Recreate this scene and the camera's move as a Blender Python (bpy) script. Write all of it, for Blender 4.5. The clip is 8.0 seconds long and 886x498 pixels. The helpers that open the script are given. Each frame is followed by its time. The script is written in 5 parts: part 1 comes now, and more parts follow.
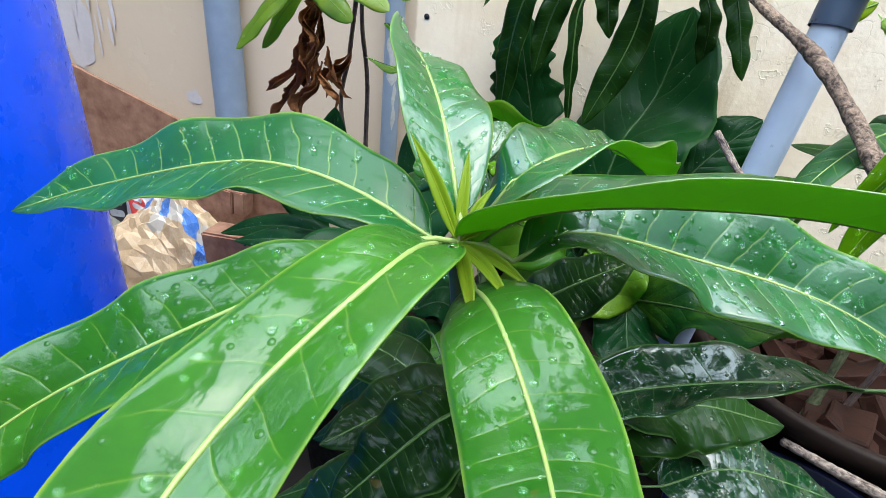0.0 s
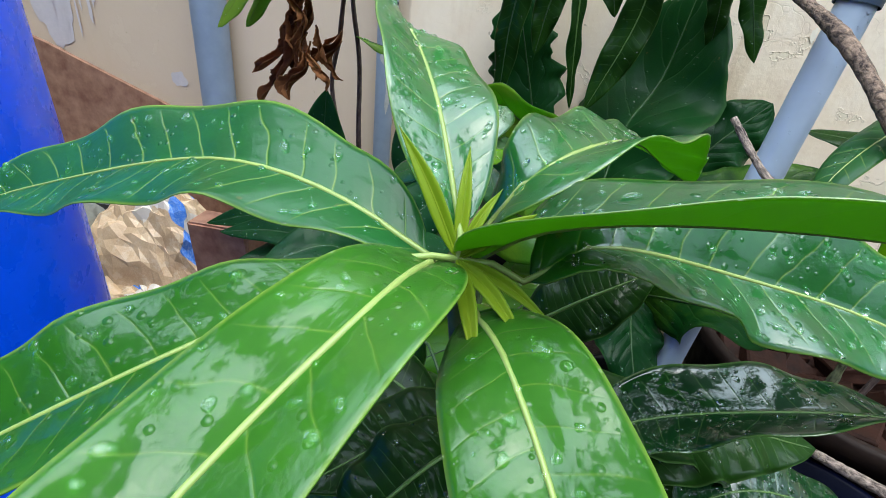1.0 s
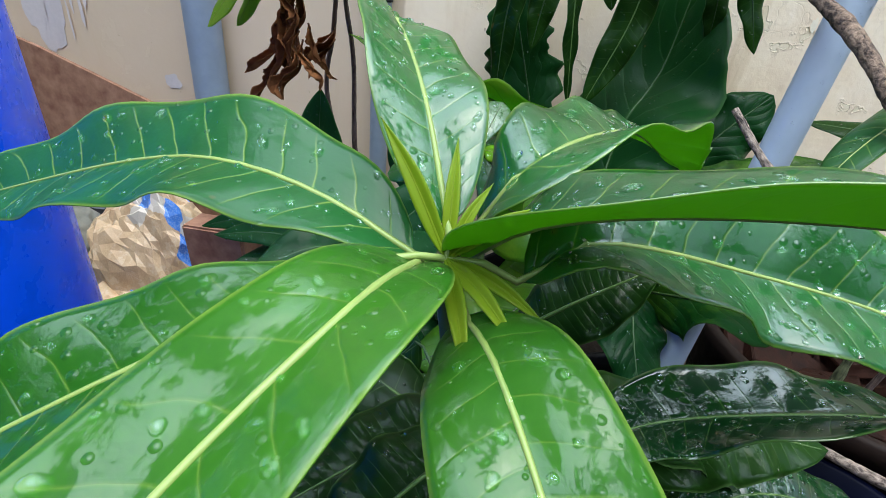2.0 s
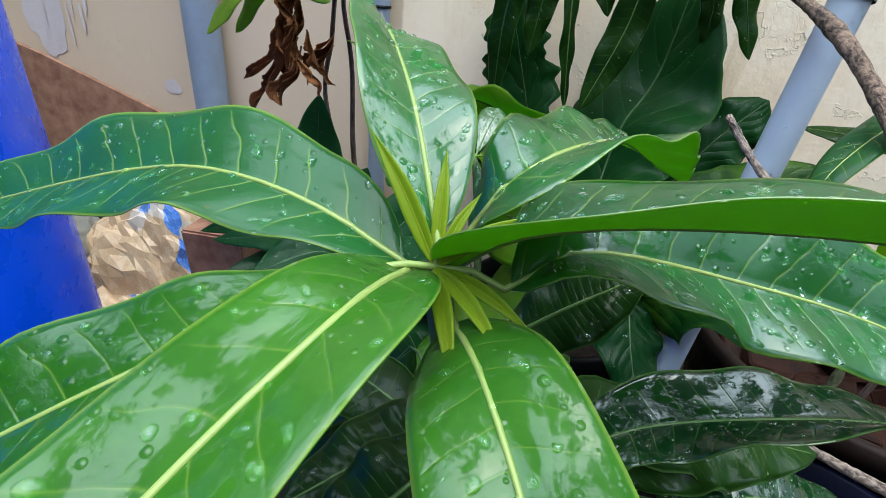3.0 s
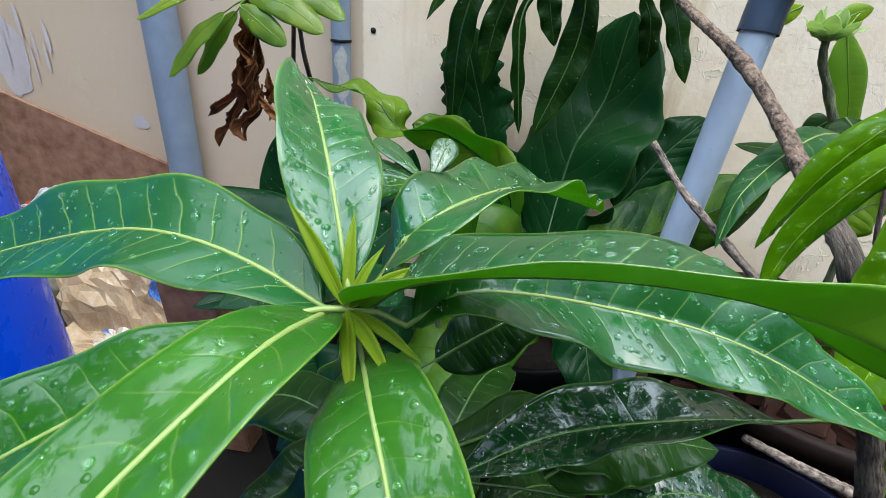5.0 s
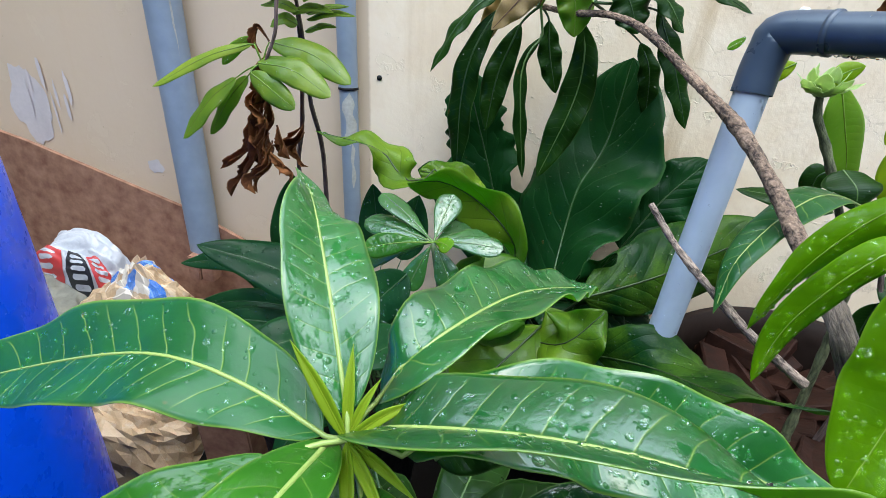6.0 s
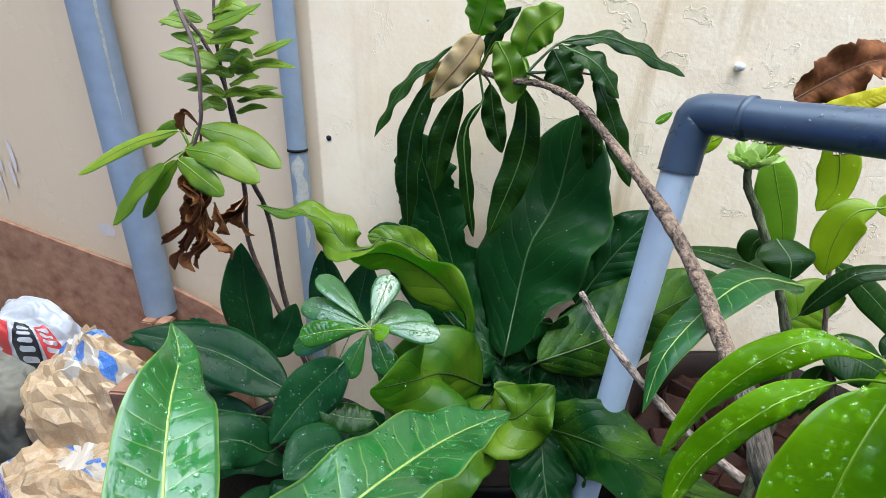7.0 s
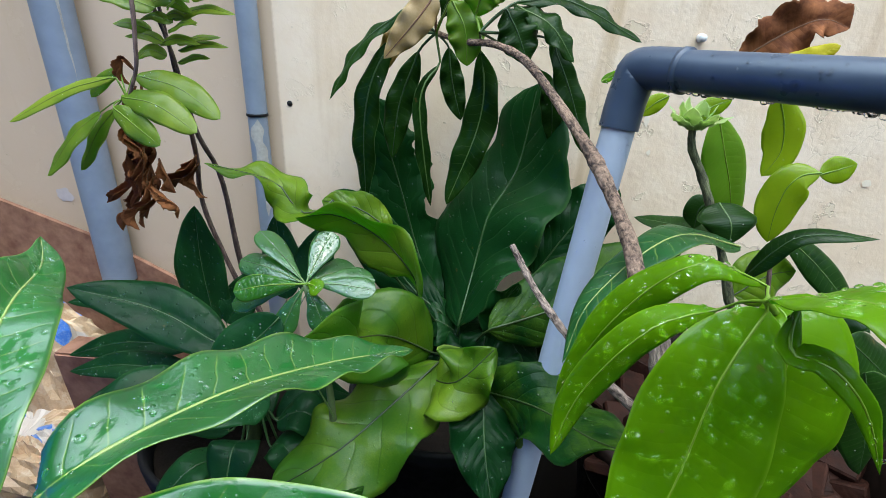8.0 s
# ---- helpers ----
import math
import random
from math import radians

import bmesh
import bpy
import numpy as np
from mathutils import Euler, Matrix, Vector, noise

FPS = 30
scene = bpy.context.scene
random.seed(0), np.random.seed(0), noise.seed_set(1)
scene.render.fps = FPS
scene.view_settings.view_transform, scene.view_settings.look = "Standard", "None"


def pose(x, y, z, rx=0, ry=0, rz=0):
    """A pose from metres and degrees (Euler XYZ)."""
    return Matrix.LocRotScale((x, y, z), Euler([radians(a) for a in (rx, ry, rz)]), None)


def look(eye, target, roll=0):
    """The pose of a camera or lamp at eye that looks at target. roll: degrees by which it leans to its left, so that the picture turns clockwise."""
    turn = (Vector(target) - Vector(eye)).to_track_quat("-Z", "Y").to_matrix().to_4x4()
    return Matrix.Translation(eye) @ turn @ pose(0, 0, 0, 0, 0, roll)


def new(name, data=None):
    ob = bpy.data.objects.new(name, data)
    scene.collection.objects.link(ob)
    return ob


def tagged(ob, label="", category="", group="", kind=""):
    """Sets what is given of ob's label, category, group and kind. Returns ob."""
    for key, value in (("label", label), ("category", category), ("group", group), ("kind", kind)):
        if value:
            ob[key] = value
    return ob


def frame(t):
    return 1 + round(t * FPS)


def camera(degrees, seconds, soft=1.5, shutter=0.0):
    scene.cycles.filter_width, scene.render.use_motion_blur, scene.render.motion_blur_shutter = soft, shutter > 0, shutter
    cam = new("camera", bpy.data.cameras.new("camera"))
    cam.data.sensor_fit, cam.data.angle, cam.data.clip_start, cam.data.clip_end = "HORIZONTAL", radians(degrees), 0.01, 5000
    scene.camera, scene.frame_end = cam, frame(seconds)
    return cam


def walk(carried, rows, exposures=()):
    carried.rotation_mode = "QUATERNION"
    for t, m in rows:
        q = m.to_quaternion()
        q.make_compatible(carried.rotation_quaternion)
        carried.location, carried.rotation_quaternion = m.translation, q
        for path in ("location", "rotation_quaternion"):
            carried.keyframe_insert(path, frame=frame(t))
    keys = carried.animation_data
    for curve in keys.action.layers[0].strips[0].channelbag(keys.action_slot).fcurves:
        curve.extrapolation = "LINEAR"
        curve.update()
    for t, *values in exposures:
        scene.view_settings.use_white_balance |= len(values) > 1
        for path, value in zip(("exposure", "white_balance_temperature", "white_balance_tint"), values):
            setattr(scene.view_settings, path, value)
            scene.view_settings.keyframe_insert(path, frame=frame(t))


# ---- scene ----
cam = camera(84.7, 8.0, soft=0.42)
PATH = [
    (0, (0.018, 0.017, 0.923), (-0.303, 1.757, -0.01), 6.8),
    (0.5, (0.013, 0.032, 0.92), (-0.284, 1.762, -0.038), 7.6),
    (1, (0.012, 0.044, 0.919), (-0.281, 1.756, -0.072), 7.1),
    (1.5, (0.011, 0.051, 0.914), (-0.278, 1.755, -0.092), 7.1),
    (2, (0.014, 0.052, 0.915), (-0.282, 1.762, -0.078), 6.1),
    (3.5, (0.017, 0.049, 0.919), (-0.281, 1.768, -0.058), 6.0),
    (4, (0.017, 0.047, 0.92), (-0.277, 1.77, -0.051), 6.0),
    (4.5, (0.017, 0.046, 0.922), (-0.272, 1.775, -0.041), 6.0),
    (5, (0.041, 0.038, 0.939), (-0.196, 1.799, 0.02), 4.5),
    (5.2, (0.043, 0.039, 0.955), (-0.215, 1.809, 0.061), 3.9),
    (6.3, (0.044, 0.047, 0.985), (-0.244, 1.831, 0.128), 3.0),
    (6.5, (0.062, 0.049, 0.994), (-0.201, 1.841, 0.146), 2.4),
    (7, (0.085, 0.09, 1.035), (-0.157, 1.91, 0.243), 1.3),
    (7.2, (0.092, 0.105, 1.047), (-0.124, 1.922, 0.24), 1.6),
    (7.5, (0.12, 0.121, 1.036), (-0.076, 1.945, 0.24), 2.5),
    (8, (0.138, 0.091, 1.002), (-0.071, 1.903, 0.182), 3.0),
]
walk(cam, [(t, look(eye, target, roll)) for t, eye, target, roll in PATH],
     exposures=[(0.0, 1.54), (1.0, 1.26), (4.5, 1.17), (5.5, 1.28), (7.0, 1.44), (8.0, 1.24)])

GROUND = 0.22          # the yard's floor
WALL_Y = 0.852         # face of the painted wall

# ---------------------------------------------------------------- light
world = bpy.data.worlds.new("overcast_sky")
scene.world = world
world.use_nodes = True
wn = world.node_tree
sky = wn.nodes.new("ShaderNodeTexSky")
sky.sky_type = "NISHITA"
sky.sun_disc = False
sky.sun_elevation, sky.sun_rotation = radians(78), radians(135)
sky.dust_density = 3.0
wn.nodes["Background"].inputs["Strength"].default_value = 0.14
veil = wn.nodes.new("ShaderNodeHueSaturation")   # thin cloud takes the blue out of the sky
veil.inputs["Saturation"].default_value = 0.88
wn.links.new(sky.outputs[0], veil.inputs["Color"])
wn.links.new(veil.outputs[0], wn.nodes["Background"].inputs[0])
sun_data = bpy.data.lights.new("sun", "SUN")
sun_data.energy, sun_data.angle, sun_data.color = 3.05, radians(88), (0.68, 0.89, 1.0)
sun = new("sun", sun_data)
sun.matrix_world = look((0.03, -0.05, 1.0), (0, 0, 0))


# ---------------------------------------------------------------- materials
def node_material(name):
    mat = bpy.data.materials.new(name)
    mat.use_nodes = True
    nt = mat.node_tree
    return mat, nt, nt.nodes["Principled BSDF"]


def add(nt, kind, **values):
    n = nt.nodes.new(kind)
    for key, value in values.items():
        n.inputs[key.replace("_", " ")].default_value = value
    return n


def maths(nt, op, a, b=None):
    n = nt.nodes.new("ShaderNodeMath")
    n.operation = op
    for i, v in enumerate((a, b)):
        if v is None:
            continue
        if isinstance(v, (int, float)):
            n.inputs[i].default_value = v
        else:
            nt.links.new(v, n.inputs[i])
    return n.outputs[0]


def ramp(nt, fac, *stops):
    n = nt.nodes.new("ShaderNodeValToRGB")
    while len(n.color_ramp.elements) < len(stops):
        n.color_ramp.elements.new(0.5)
    for e, (pos, col) in zip(n.color_ramp.elements, stops):
        e.position = pos
        e.color = (*col, 1) if isinstance(col, tuple) else (col, col, col, 1)
    nt.links.new(fac, n.inputs[0])
    return n.outputs[0]


def mix(nt, fac, a, b):
    n = nt.nodes.new("ShaderNodeMix")
    n.data_type = "RGBA"
    for sock, v in ((n.inputs[0], fac), (n.inputs[6], a), (n.inputs[7], b)):
        if isinstance(v, tuple):
            sock.default_value = (*v, 1)
        elif isinstance(v, (int, float)):
            sock.default_value = v
        else:
            nt.links.new(v, sock)
    return n.outputs[2]


def noise_fac(nt, scale, detail=4, rough=0.55, vector=None, warp=0.0):
    n = add(nt, "ShaderNodeTexNoise", Scale=scale, Detail=detail, Roughness=rough, Distortion=warp)
    if vector is None:
        tc = nt.nodes.new("ShaderNodeTexCoord")
        vector = tc.outputs["Object"]
    nt.links.new(vector, n.inputs["Vector"])
    return n.outputs["Fac"]


def bump(nt, height, strength, distance, normal=None):
    n = add(nt, "ShaderNodeBump", Strength=strength, Distance=distance)
    nt.links.new(height, n.inputs["Height"])
    if normal is not None:
        nt.links.new(normal, n.inputs["Normal"])
    return n.outputs[0]


def plain(name, colour, rough=0.5, dark=0.8, scale=20, metallic=0.0, bump_d=0.0, spec=0.5):
    """A surface of one colour with two scales of unevenness."""
    mat, nt, bs = node_material(name)
    big = noise_fac(nt, scale * 0.25)
    fine = noise_fac(nt, scale * 3)
    f = maths(nt, "ADD", maths(nt, "MULTIPLY", big, 0.6), maths(nt, "MULTIPLY", fine, 0.4))
    nt.links.new(ramp(nt, f, (0.35, tuple(c * dark for c in colour)), (0.65, colour)), bs.inputs["Base Color"])
    nt.links.new(ramp(nt, fine, (0.3, max(rough - 0.08, 0.02)), (0.7, min(rough + 0.1, 1.0))), bs.inputs["Roughness"])
    bs.inputs["Metallic"].default_value = metallic
    bs.inputs["Specular IOR Level"].default_value = spec
    if bump_d:
        nt.links.new(bump(nt, f, 0.6, bump_d), bs.inputs["Normal"])
    return mat


def leaf_material(name, deep, light, vein, veins=16, slant=1.6, rough=0.34, wet=0.5, thin=0.25, vein_mix=0.45, hue=0.3, relief=0.0006, gloss=0.16, film_size=2.1, film_ior=1.78, span=(0.32, 0.68), glow_tint=(0.26, 0.72, 0.06), tip=None, scale=28, beads=0.0, bead_scale=260, film_edge=0.42, film_rough=0.22):
    """A leaf blade: uv u runs from base to tip, v across; side veins, blotches and patches of water film."""
    mat, nt, bs = node_material(name)
    uv = nt.nodes.new("ShaderNodeUVMap")
    sep = nt.nodes.new("ShaderNodeSeparateXYZ")
    nt.links.new(uv.outputs[0], sep.inputs[0])
    u, v = sep.outputs[0], sep.outputs[1]
    across = maths(nt, "ABSOLUTE", maths(nt, "SUBTRACT", v, 0.5))
    info = nt.nodes.new("ShaderNodeObjectInfo")
    tc = nt.nodes.new("ShaderNodeTexCoord")
    wob = noise_fac(nt, 40, 2, 0.5, tc.outputs["Object"])
    side = maths(nt, "MULTIPLY", maths(nt, "GREATER_THAN", v, 0.5), 0.5)
    phase = maths(nt, "SUBTRACT", maths(nt, "MULTIPLY", u, veins), maths(nt, "MULTIPLY", maths(nt, "POWER", across, 1.15), slant * 2))
    phase = maths(nt, "ADD", maths(nt, "ADD", phase, side), maths(nt, "MULTIPLY", wob, 0.8 if veins > 10 else 0.25))
    tri_ = maths(nt, "ABSOLUTE", maths(nt, "SUBTRACT", maths(nt, "FRACT", phase), 0.5))
    line = ramp(nt, tri_, (0.0, 1.0), (0.016, 0.6), (0.04, 0.0))
    fade = ramp(nt, across, (0.0, 1.0), (0.36, 0.75), (0.47, 0.0))
    line = maths(nt, "MULTIPLY", line, fade)
    rib = ramp(nt, across, (0.0, 1.0), (0.008, 0.5), (0.018, 0.0))
    big = noise_fac(nt, scale, 3, 0.55, tc.outputs["Object"])
    fine = noise_fac(nt, 380, 3, 0.6, tc.outputs["Object"])
    tone = maths(nt, "ADD", maths(nt, "MULTIPLY", big, 0.75), maths(nt, "MULTIPLY", fine, 0.25))
    tone = maths(nt, "ADD", tone, maths(nt, "MULTIPLY", maths(nt, "SUBTRACT", info.outputs["Random"], 0.5), hue))
    col = ramp(nt, tone, (span[0], deep), (span[1], light))
    pale = ramp(nt, across, (0.475, 0.0), (0.495, 0.6))
    col = mix(nt, maths(nt, "MULTIPLY", line, vein_mix), col, vein)
    col = mix(nt, maths(nt, "MULTIPLY", rib, 0.85), col, vein)
    col = mix(nt, pale, col, vein)
    speck = ramp(nt, noise_fac(nt, 95, 2, 0.5, tc.outputs["Object"]), (0.735, 0.0), (0.76, 0.5))
    col = mix(nt, speck, col, (0.12, 0.07, 0.02))
    if tip:
        old = ramp(nt, maths(nt, "ADD", maths(nt, "ADD", u, maths(nt, "MULTIPLY", across, 0.5)), maths(nt, "MULTIPLY", big, 0.5)), (1.28, 0.0), (1.36, 0.9))
        old = maths(nt, "MULTIPLY", old, ramp(nt, info.outputs["Random"], (0.3, 0.2), (0.6, 1.0)))
        col = mix(nt, old, col, tip)
    nt.links.new(col, bs.inputs["Base Color"])
    lay = nt.nodes.new("ShaderNodeMapping")
    lay.inputs["Scale"].default_value = (4.5, 1.6, 1.0)
    nt.links.new(uv.outputs[0], lay.inputs[0])
    shift = nt.nodes.new("ShaderNodeCombineXYZ")
    nt.links.new(maths(nt, "MULTIPLY", info.outputs["Random"], 37.0), shift.inputs[2])
    nt.links.new(shift.outputs[0], lay.inputs["Location"])
    pool = noise_fac(nt, film_size, 8, 0.68, lay.outputs[0], 0.35)
    film = ramp(nt, pool, (film_edge, 0.0), (film_edge + 0.05, 0.8), (film_edge + 0.13, 1.0))
    film = maths(nt, "MULTIPLY", film, wet)
    nt.links.new(film, bs.inputs["Coat Weight"])
    nt.links.new(maths(nt, "ADD", maths(nt, "MULTIPLY", noise_fac(nt, 55, 4, 0.6, tc.outputs["Object"]), film_rough), 0.04), bs.inputs["Coat Roughness"])
    bs.inputs["Specular IOR Level"].default_value = gloss
    bs.inputs["Coat IOR"].default_value = film_ior
    nt.links.new(maths(nt, "ADD", maths(nt, "MULTIPLY", fine, 0.12), rough - 0.06), bs.inputs["Roughness"])
    net = add(nt, "ShaderNodeTexVoronoi", Scale=420)
    net.feature = "DISTANCE_TO_EDGE"
    nt.links.new(tc.outputs["Object"], net.inputs["Vector"])
    height = maths(nt, "ADD", maths(nt, "MULTIPLY", ramp(nt, tri_, (0.0, 0.0), (0.06, 0.35), (0.3, 0.8), (0.5, 1.0)), fade), maths(nt, "MULTIPLY", fine, 0.12))
    height = maths(nt, "ADD", height, maths(nt, "MULTIPLY", ramp(nt, net.outputs["Distance"], (0.0, 0.0), (0.25, 1.0)), 0.045))
    skin = bump(nt, height, 0.55, relief)
    nt.links.new(skin, bs.inputs["Normal"])
    wavy = maths(nt, "ADD", maths(nt, "MULTIPLY", noise_fac(nt, 150, 3, 0.5, tc.outputs["Object"]), 0.5), maths(nt, "MULTIPLY", film, 0.6))
    coat_n = bump(nt, wavy, 0.5, 0.0004, skin)
    if beads:  # rain lying in small beads
        cells = add(nt, "ShaderNodeTexVoronoi", Scale=bead_scale, Randomness=1.0)
        nt.links.new(tc.outputs["Object"], cells.inputs["Vector"])
        pick = nt.nodes.new("ShaderNodeSeparateXYZ")
        nt.links.new(cells.outputs["Color"], pick.inputs[0])
        size = maths(nt, "MULTIPLY", maths(nt, "GREATER_THAN", pick.outputs[0], 1 - beads), maths(nt, "ADD", maths(nt, "MULTIPLY", pick.outputs[1], 0.28), 0.12))
        bead = maths(nt, "SQRT", maths(nt, "MAXIMUM", maths(nt, "SUBTRACT", size, cells.outputs["Distance"]), 0.0))
        coat_n = bump(nt, bead, 1.0, 0.55 / bead_scale, coat_n)
        nt.links.new(maths(nt, "MAXIMUM", film, maths(nt, "GREATER_THAN", bead, 0.0)), bs.inputs["Coat Weight"])
    nt.links.new(coat_n, bs.inputs["Coat Normal"])
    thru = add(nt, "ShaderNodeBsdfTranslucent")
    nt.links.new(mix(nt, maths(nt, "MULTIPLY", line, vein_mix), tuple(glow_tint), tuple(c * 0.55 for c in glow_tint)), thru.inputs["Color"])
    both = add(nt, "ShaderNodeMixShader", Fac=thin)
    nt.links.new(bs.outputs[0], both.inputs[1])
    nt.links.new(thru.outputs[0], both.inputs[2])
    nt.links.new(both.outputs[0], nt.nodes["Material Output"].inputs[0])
    return mat


VEIN = (0.22, 0.33, 0.05)
SHADE = (0.20, 0.45, 0.08)
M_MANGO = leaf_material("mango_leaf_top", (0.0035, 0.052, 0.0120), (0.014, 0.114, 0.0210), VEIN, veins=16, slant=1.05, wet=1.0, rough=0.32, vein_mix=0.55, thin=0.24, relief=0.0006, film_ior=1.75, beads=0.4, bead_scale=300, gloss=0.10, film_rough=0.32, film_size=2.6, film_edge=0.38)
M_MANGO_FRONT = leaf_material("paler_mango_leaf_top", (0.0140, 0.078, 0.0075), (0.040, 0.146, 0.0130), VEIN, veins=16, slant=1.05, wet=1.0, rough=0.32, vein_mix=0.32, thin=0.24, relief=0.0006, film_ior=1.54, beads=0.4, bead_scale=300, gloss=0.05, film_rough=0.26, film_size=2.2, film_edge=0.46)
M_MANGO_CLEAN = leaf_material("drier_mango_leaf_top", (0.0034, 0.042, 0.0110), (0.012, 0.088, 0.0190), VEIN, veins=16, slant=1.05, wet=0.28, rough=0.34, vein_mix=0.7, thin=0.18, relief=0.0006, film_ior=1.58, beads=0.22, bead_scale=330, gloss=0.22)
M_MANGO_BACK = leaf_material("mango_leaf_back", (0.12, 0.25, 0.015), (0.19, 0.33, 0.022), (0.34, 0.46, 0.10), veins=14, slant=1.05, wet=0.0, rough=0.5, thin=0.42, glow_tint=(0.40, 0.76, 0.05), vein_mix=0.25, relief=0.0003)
# old, lily and broad greens also lowered for shade inside the foliage
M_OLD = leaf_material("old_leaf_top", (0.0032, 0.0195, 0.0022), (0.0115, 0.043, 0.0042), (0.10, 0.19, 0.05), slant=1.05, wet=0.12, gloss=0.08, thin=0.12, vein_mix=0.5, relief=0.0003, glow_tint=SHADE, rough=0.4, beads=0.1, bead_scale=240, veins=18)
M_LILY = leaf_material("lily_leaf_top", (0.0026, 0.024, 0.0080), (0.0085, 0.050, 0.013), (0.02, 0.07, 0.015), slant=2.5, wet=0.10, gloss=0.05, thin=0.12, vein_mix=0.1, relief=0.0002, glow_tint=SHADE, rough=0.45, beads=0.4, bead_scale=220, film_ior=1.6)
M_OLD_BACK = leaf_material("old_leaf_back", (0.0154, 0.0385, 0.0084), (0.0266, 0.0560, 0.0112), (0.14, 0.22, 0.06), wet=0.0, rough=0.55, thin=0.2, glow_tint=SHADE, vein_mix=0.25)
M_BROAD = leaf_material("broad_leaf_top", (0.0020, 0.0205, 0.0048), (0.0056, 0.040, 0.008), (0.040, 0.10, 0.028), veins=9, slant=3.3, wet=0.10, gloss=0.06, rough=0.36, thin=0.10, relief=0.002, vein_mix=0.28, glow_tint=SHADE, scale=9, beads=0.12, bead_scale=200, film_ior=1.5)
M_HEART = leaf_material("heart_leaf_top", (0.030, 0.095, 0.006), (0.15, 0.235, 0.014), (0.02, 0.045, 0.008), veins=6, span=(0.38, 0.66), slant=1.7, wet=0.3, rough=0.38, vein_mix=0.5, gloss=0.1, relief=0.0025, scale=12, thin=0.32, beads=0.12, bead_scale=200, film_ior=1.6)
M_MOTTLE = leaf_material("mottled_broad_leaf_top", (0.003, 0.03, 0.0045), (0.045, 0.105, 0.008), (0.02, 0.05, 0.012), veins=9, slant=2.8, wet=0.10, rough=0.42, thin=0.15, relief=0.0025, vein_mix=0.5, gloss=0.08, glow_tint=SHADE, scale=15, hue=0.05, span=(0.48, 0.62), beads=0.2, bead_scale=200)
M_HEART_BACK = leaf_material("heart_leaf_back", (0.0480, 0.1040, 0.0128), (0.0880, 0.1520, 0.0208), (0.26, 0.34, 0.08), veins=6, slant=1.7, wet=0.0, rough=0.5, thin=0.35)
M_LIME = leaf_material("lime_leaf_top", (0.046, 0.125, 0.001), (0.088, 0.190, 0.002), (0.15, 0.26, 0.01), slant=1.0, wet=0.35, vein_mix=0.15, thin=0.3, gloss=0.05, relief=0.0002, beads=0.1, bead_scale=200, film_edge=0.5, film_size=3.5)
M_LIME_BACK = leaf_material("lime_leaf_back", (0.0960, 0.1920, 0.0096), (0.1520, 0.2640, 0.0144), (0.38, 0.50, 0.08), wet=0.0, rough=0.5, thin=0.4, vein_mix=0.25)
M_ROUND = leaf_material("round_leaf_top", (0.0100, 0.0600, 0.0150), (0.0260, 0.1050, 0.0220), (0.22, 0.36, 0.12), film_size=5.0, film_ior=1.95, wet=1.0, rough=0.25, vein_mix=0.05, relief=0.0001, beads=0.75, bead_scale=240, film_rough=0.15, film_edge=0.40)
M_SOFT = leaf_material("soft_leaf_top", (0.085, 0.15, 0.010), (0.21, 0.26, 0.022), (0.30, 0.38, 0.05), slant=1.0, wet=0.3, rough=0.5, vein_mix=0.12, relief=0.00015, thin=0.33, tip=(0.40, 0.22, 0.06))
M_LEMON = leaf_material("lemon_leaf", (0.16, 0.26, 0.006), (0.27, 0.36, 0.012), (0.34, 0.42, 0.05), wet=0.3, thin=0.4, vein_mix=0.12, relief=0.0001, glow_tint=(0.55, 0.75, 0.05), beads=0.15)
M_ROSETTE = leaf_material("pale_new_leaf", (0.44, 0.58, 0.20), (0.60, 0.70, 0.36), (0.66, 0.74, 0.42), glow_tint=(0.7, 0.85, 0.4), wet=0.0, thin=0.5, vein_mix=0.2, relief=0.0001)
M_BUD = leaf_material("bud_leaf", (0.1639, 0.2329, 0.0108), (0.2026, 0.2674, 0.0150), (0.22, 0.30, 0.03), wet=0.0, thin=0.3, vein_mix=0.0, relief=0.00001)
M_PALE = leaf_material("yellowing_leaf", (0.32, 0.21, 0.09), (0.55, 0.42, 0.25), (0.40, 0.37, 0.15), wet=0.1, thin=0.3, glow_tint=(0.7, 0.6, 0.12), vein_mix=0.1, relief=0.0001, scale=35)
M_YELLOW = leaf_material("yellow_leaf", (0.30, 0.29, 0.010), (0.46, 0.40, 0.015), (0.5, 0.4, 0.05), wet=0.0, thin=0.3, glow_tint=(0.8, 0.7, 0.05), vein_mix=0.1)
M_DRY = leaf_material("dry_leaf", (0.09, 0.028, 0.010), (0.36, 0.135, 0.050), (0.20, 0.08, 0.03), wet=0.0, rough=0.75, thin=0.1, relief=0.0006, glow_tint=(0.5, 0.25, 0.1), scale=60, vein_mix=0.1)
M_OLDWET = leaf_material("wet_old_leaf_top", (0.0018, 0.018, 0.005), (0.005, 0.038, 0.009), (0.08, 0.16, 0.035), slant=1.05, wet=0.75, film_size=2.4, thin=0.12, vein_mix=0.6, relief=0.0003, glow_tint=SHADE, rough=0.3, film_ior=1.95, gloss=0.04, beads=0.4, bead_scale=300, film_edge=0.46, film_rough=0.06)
M_RIB_MID = plain("old_leaf_rib", (0.09, 0.17, 0.035), 0.4, 0.8, 60)
M_RIB = plain("leaf_rib", (0.25, 0.33, 0.08), 0.4, 0.8, 60)
M_RIB_DEEP = plain("deep_leaf_rib", (0.03, 0.06, 0.012), 0.45, 0.7, 60)
M_RIB_DARK = plain("dark_leaf_rib", (0.035, 0.085, 0.02), 0.45, 0.7, 60)
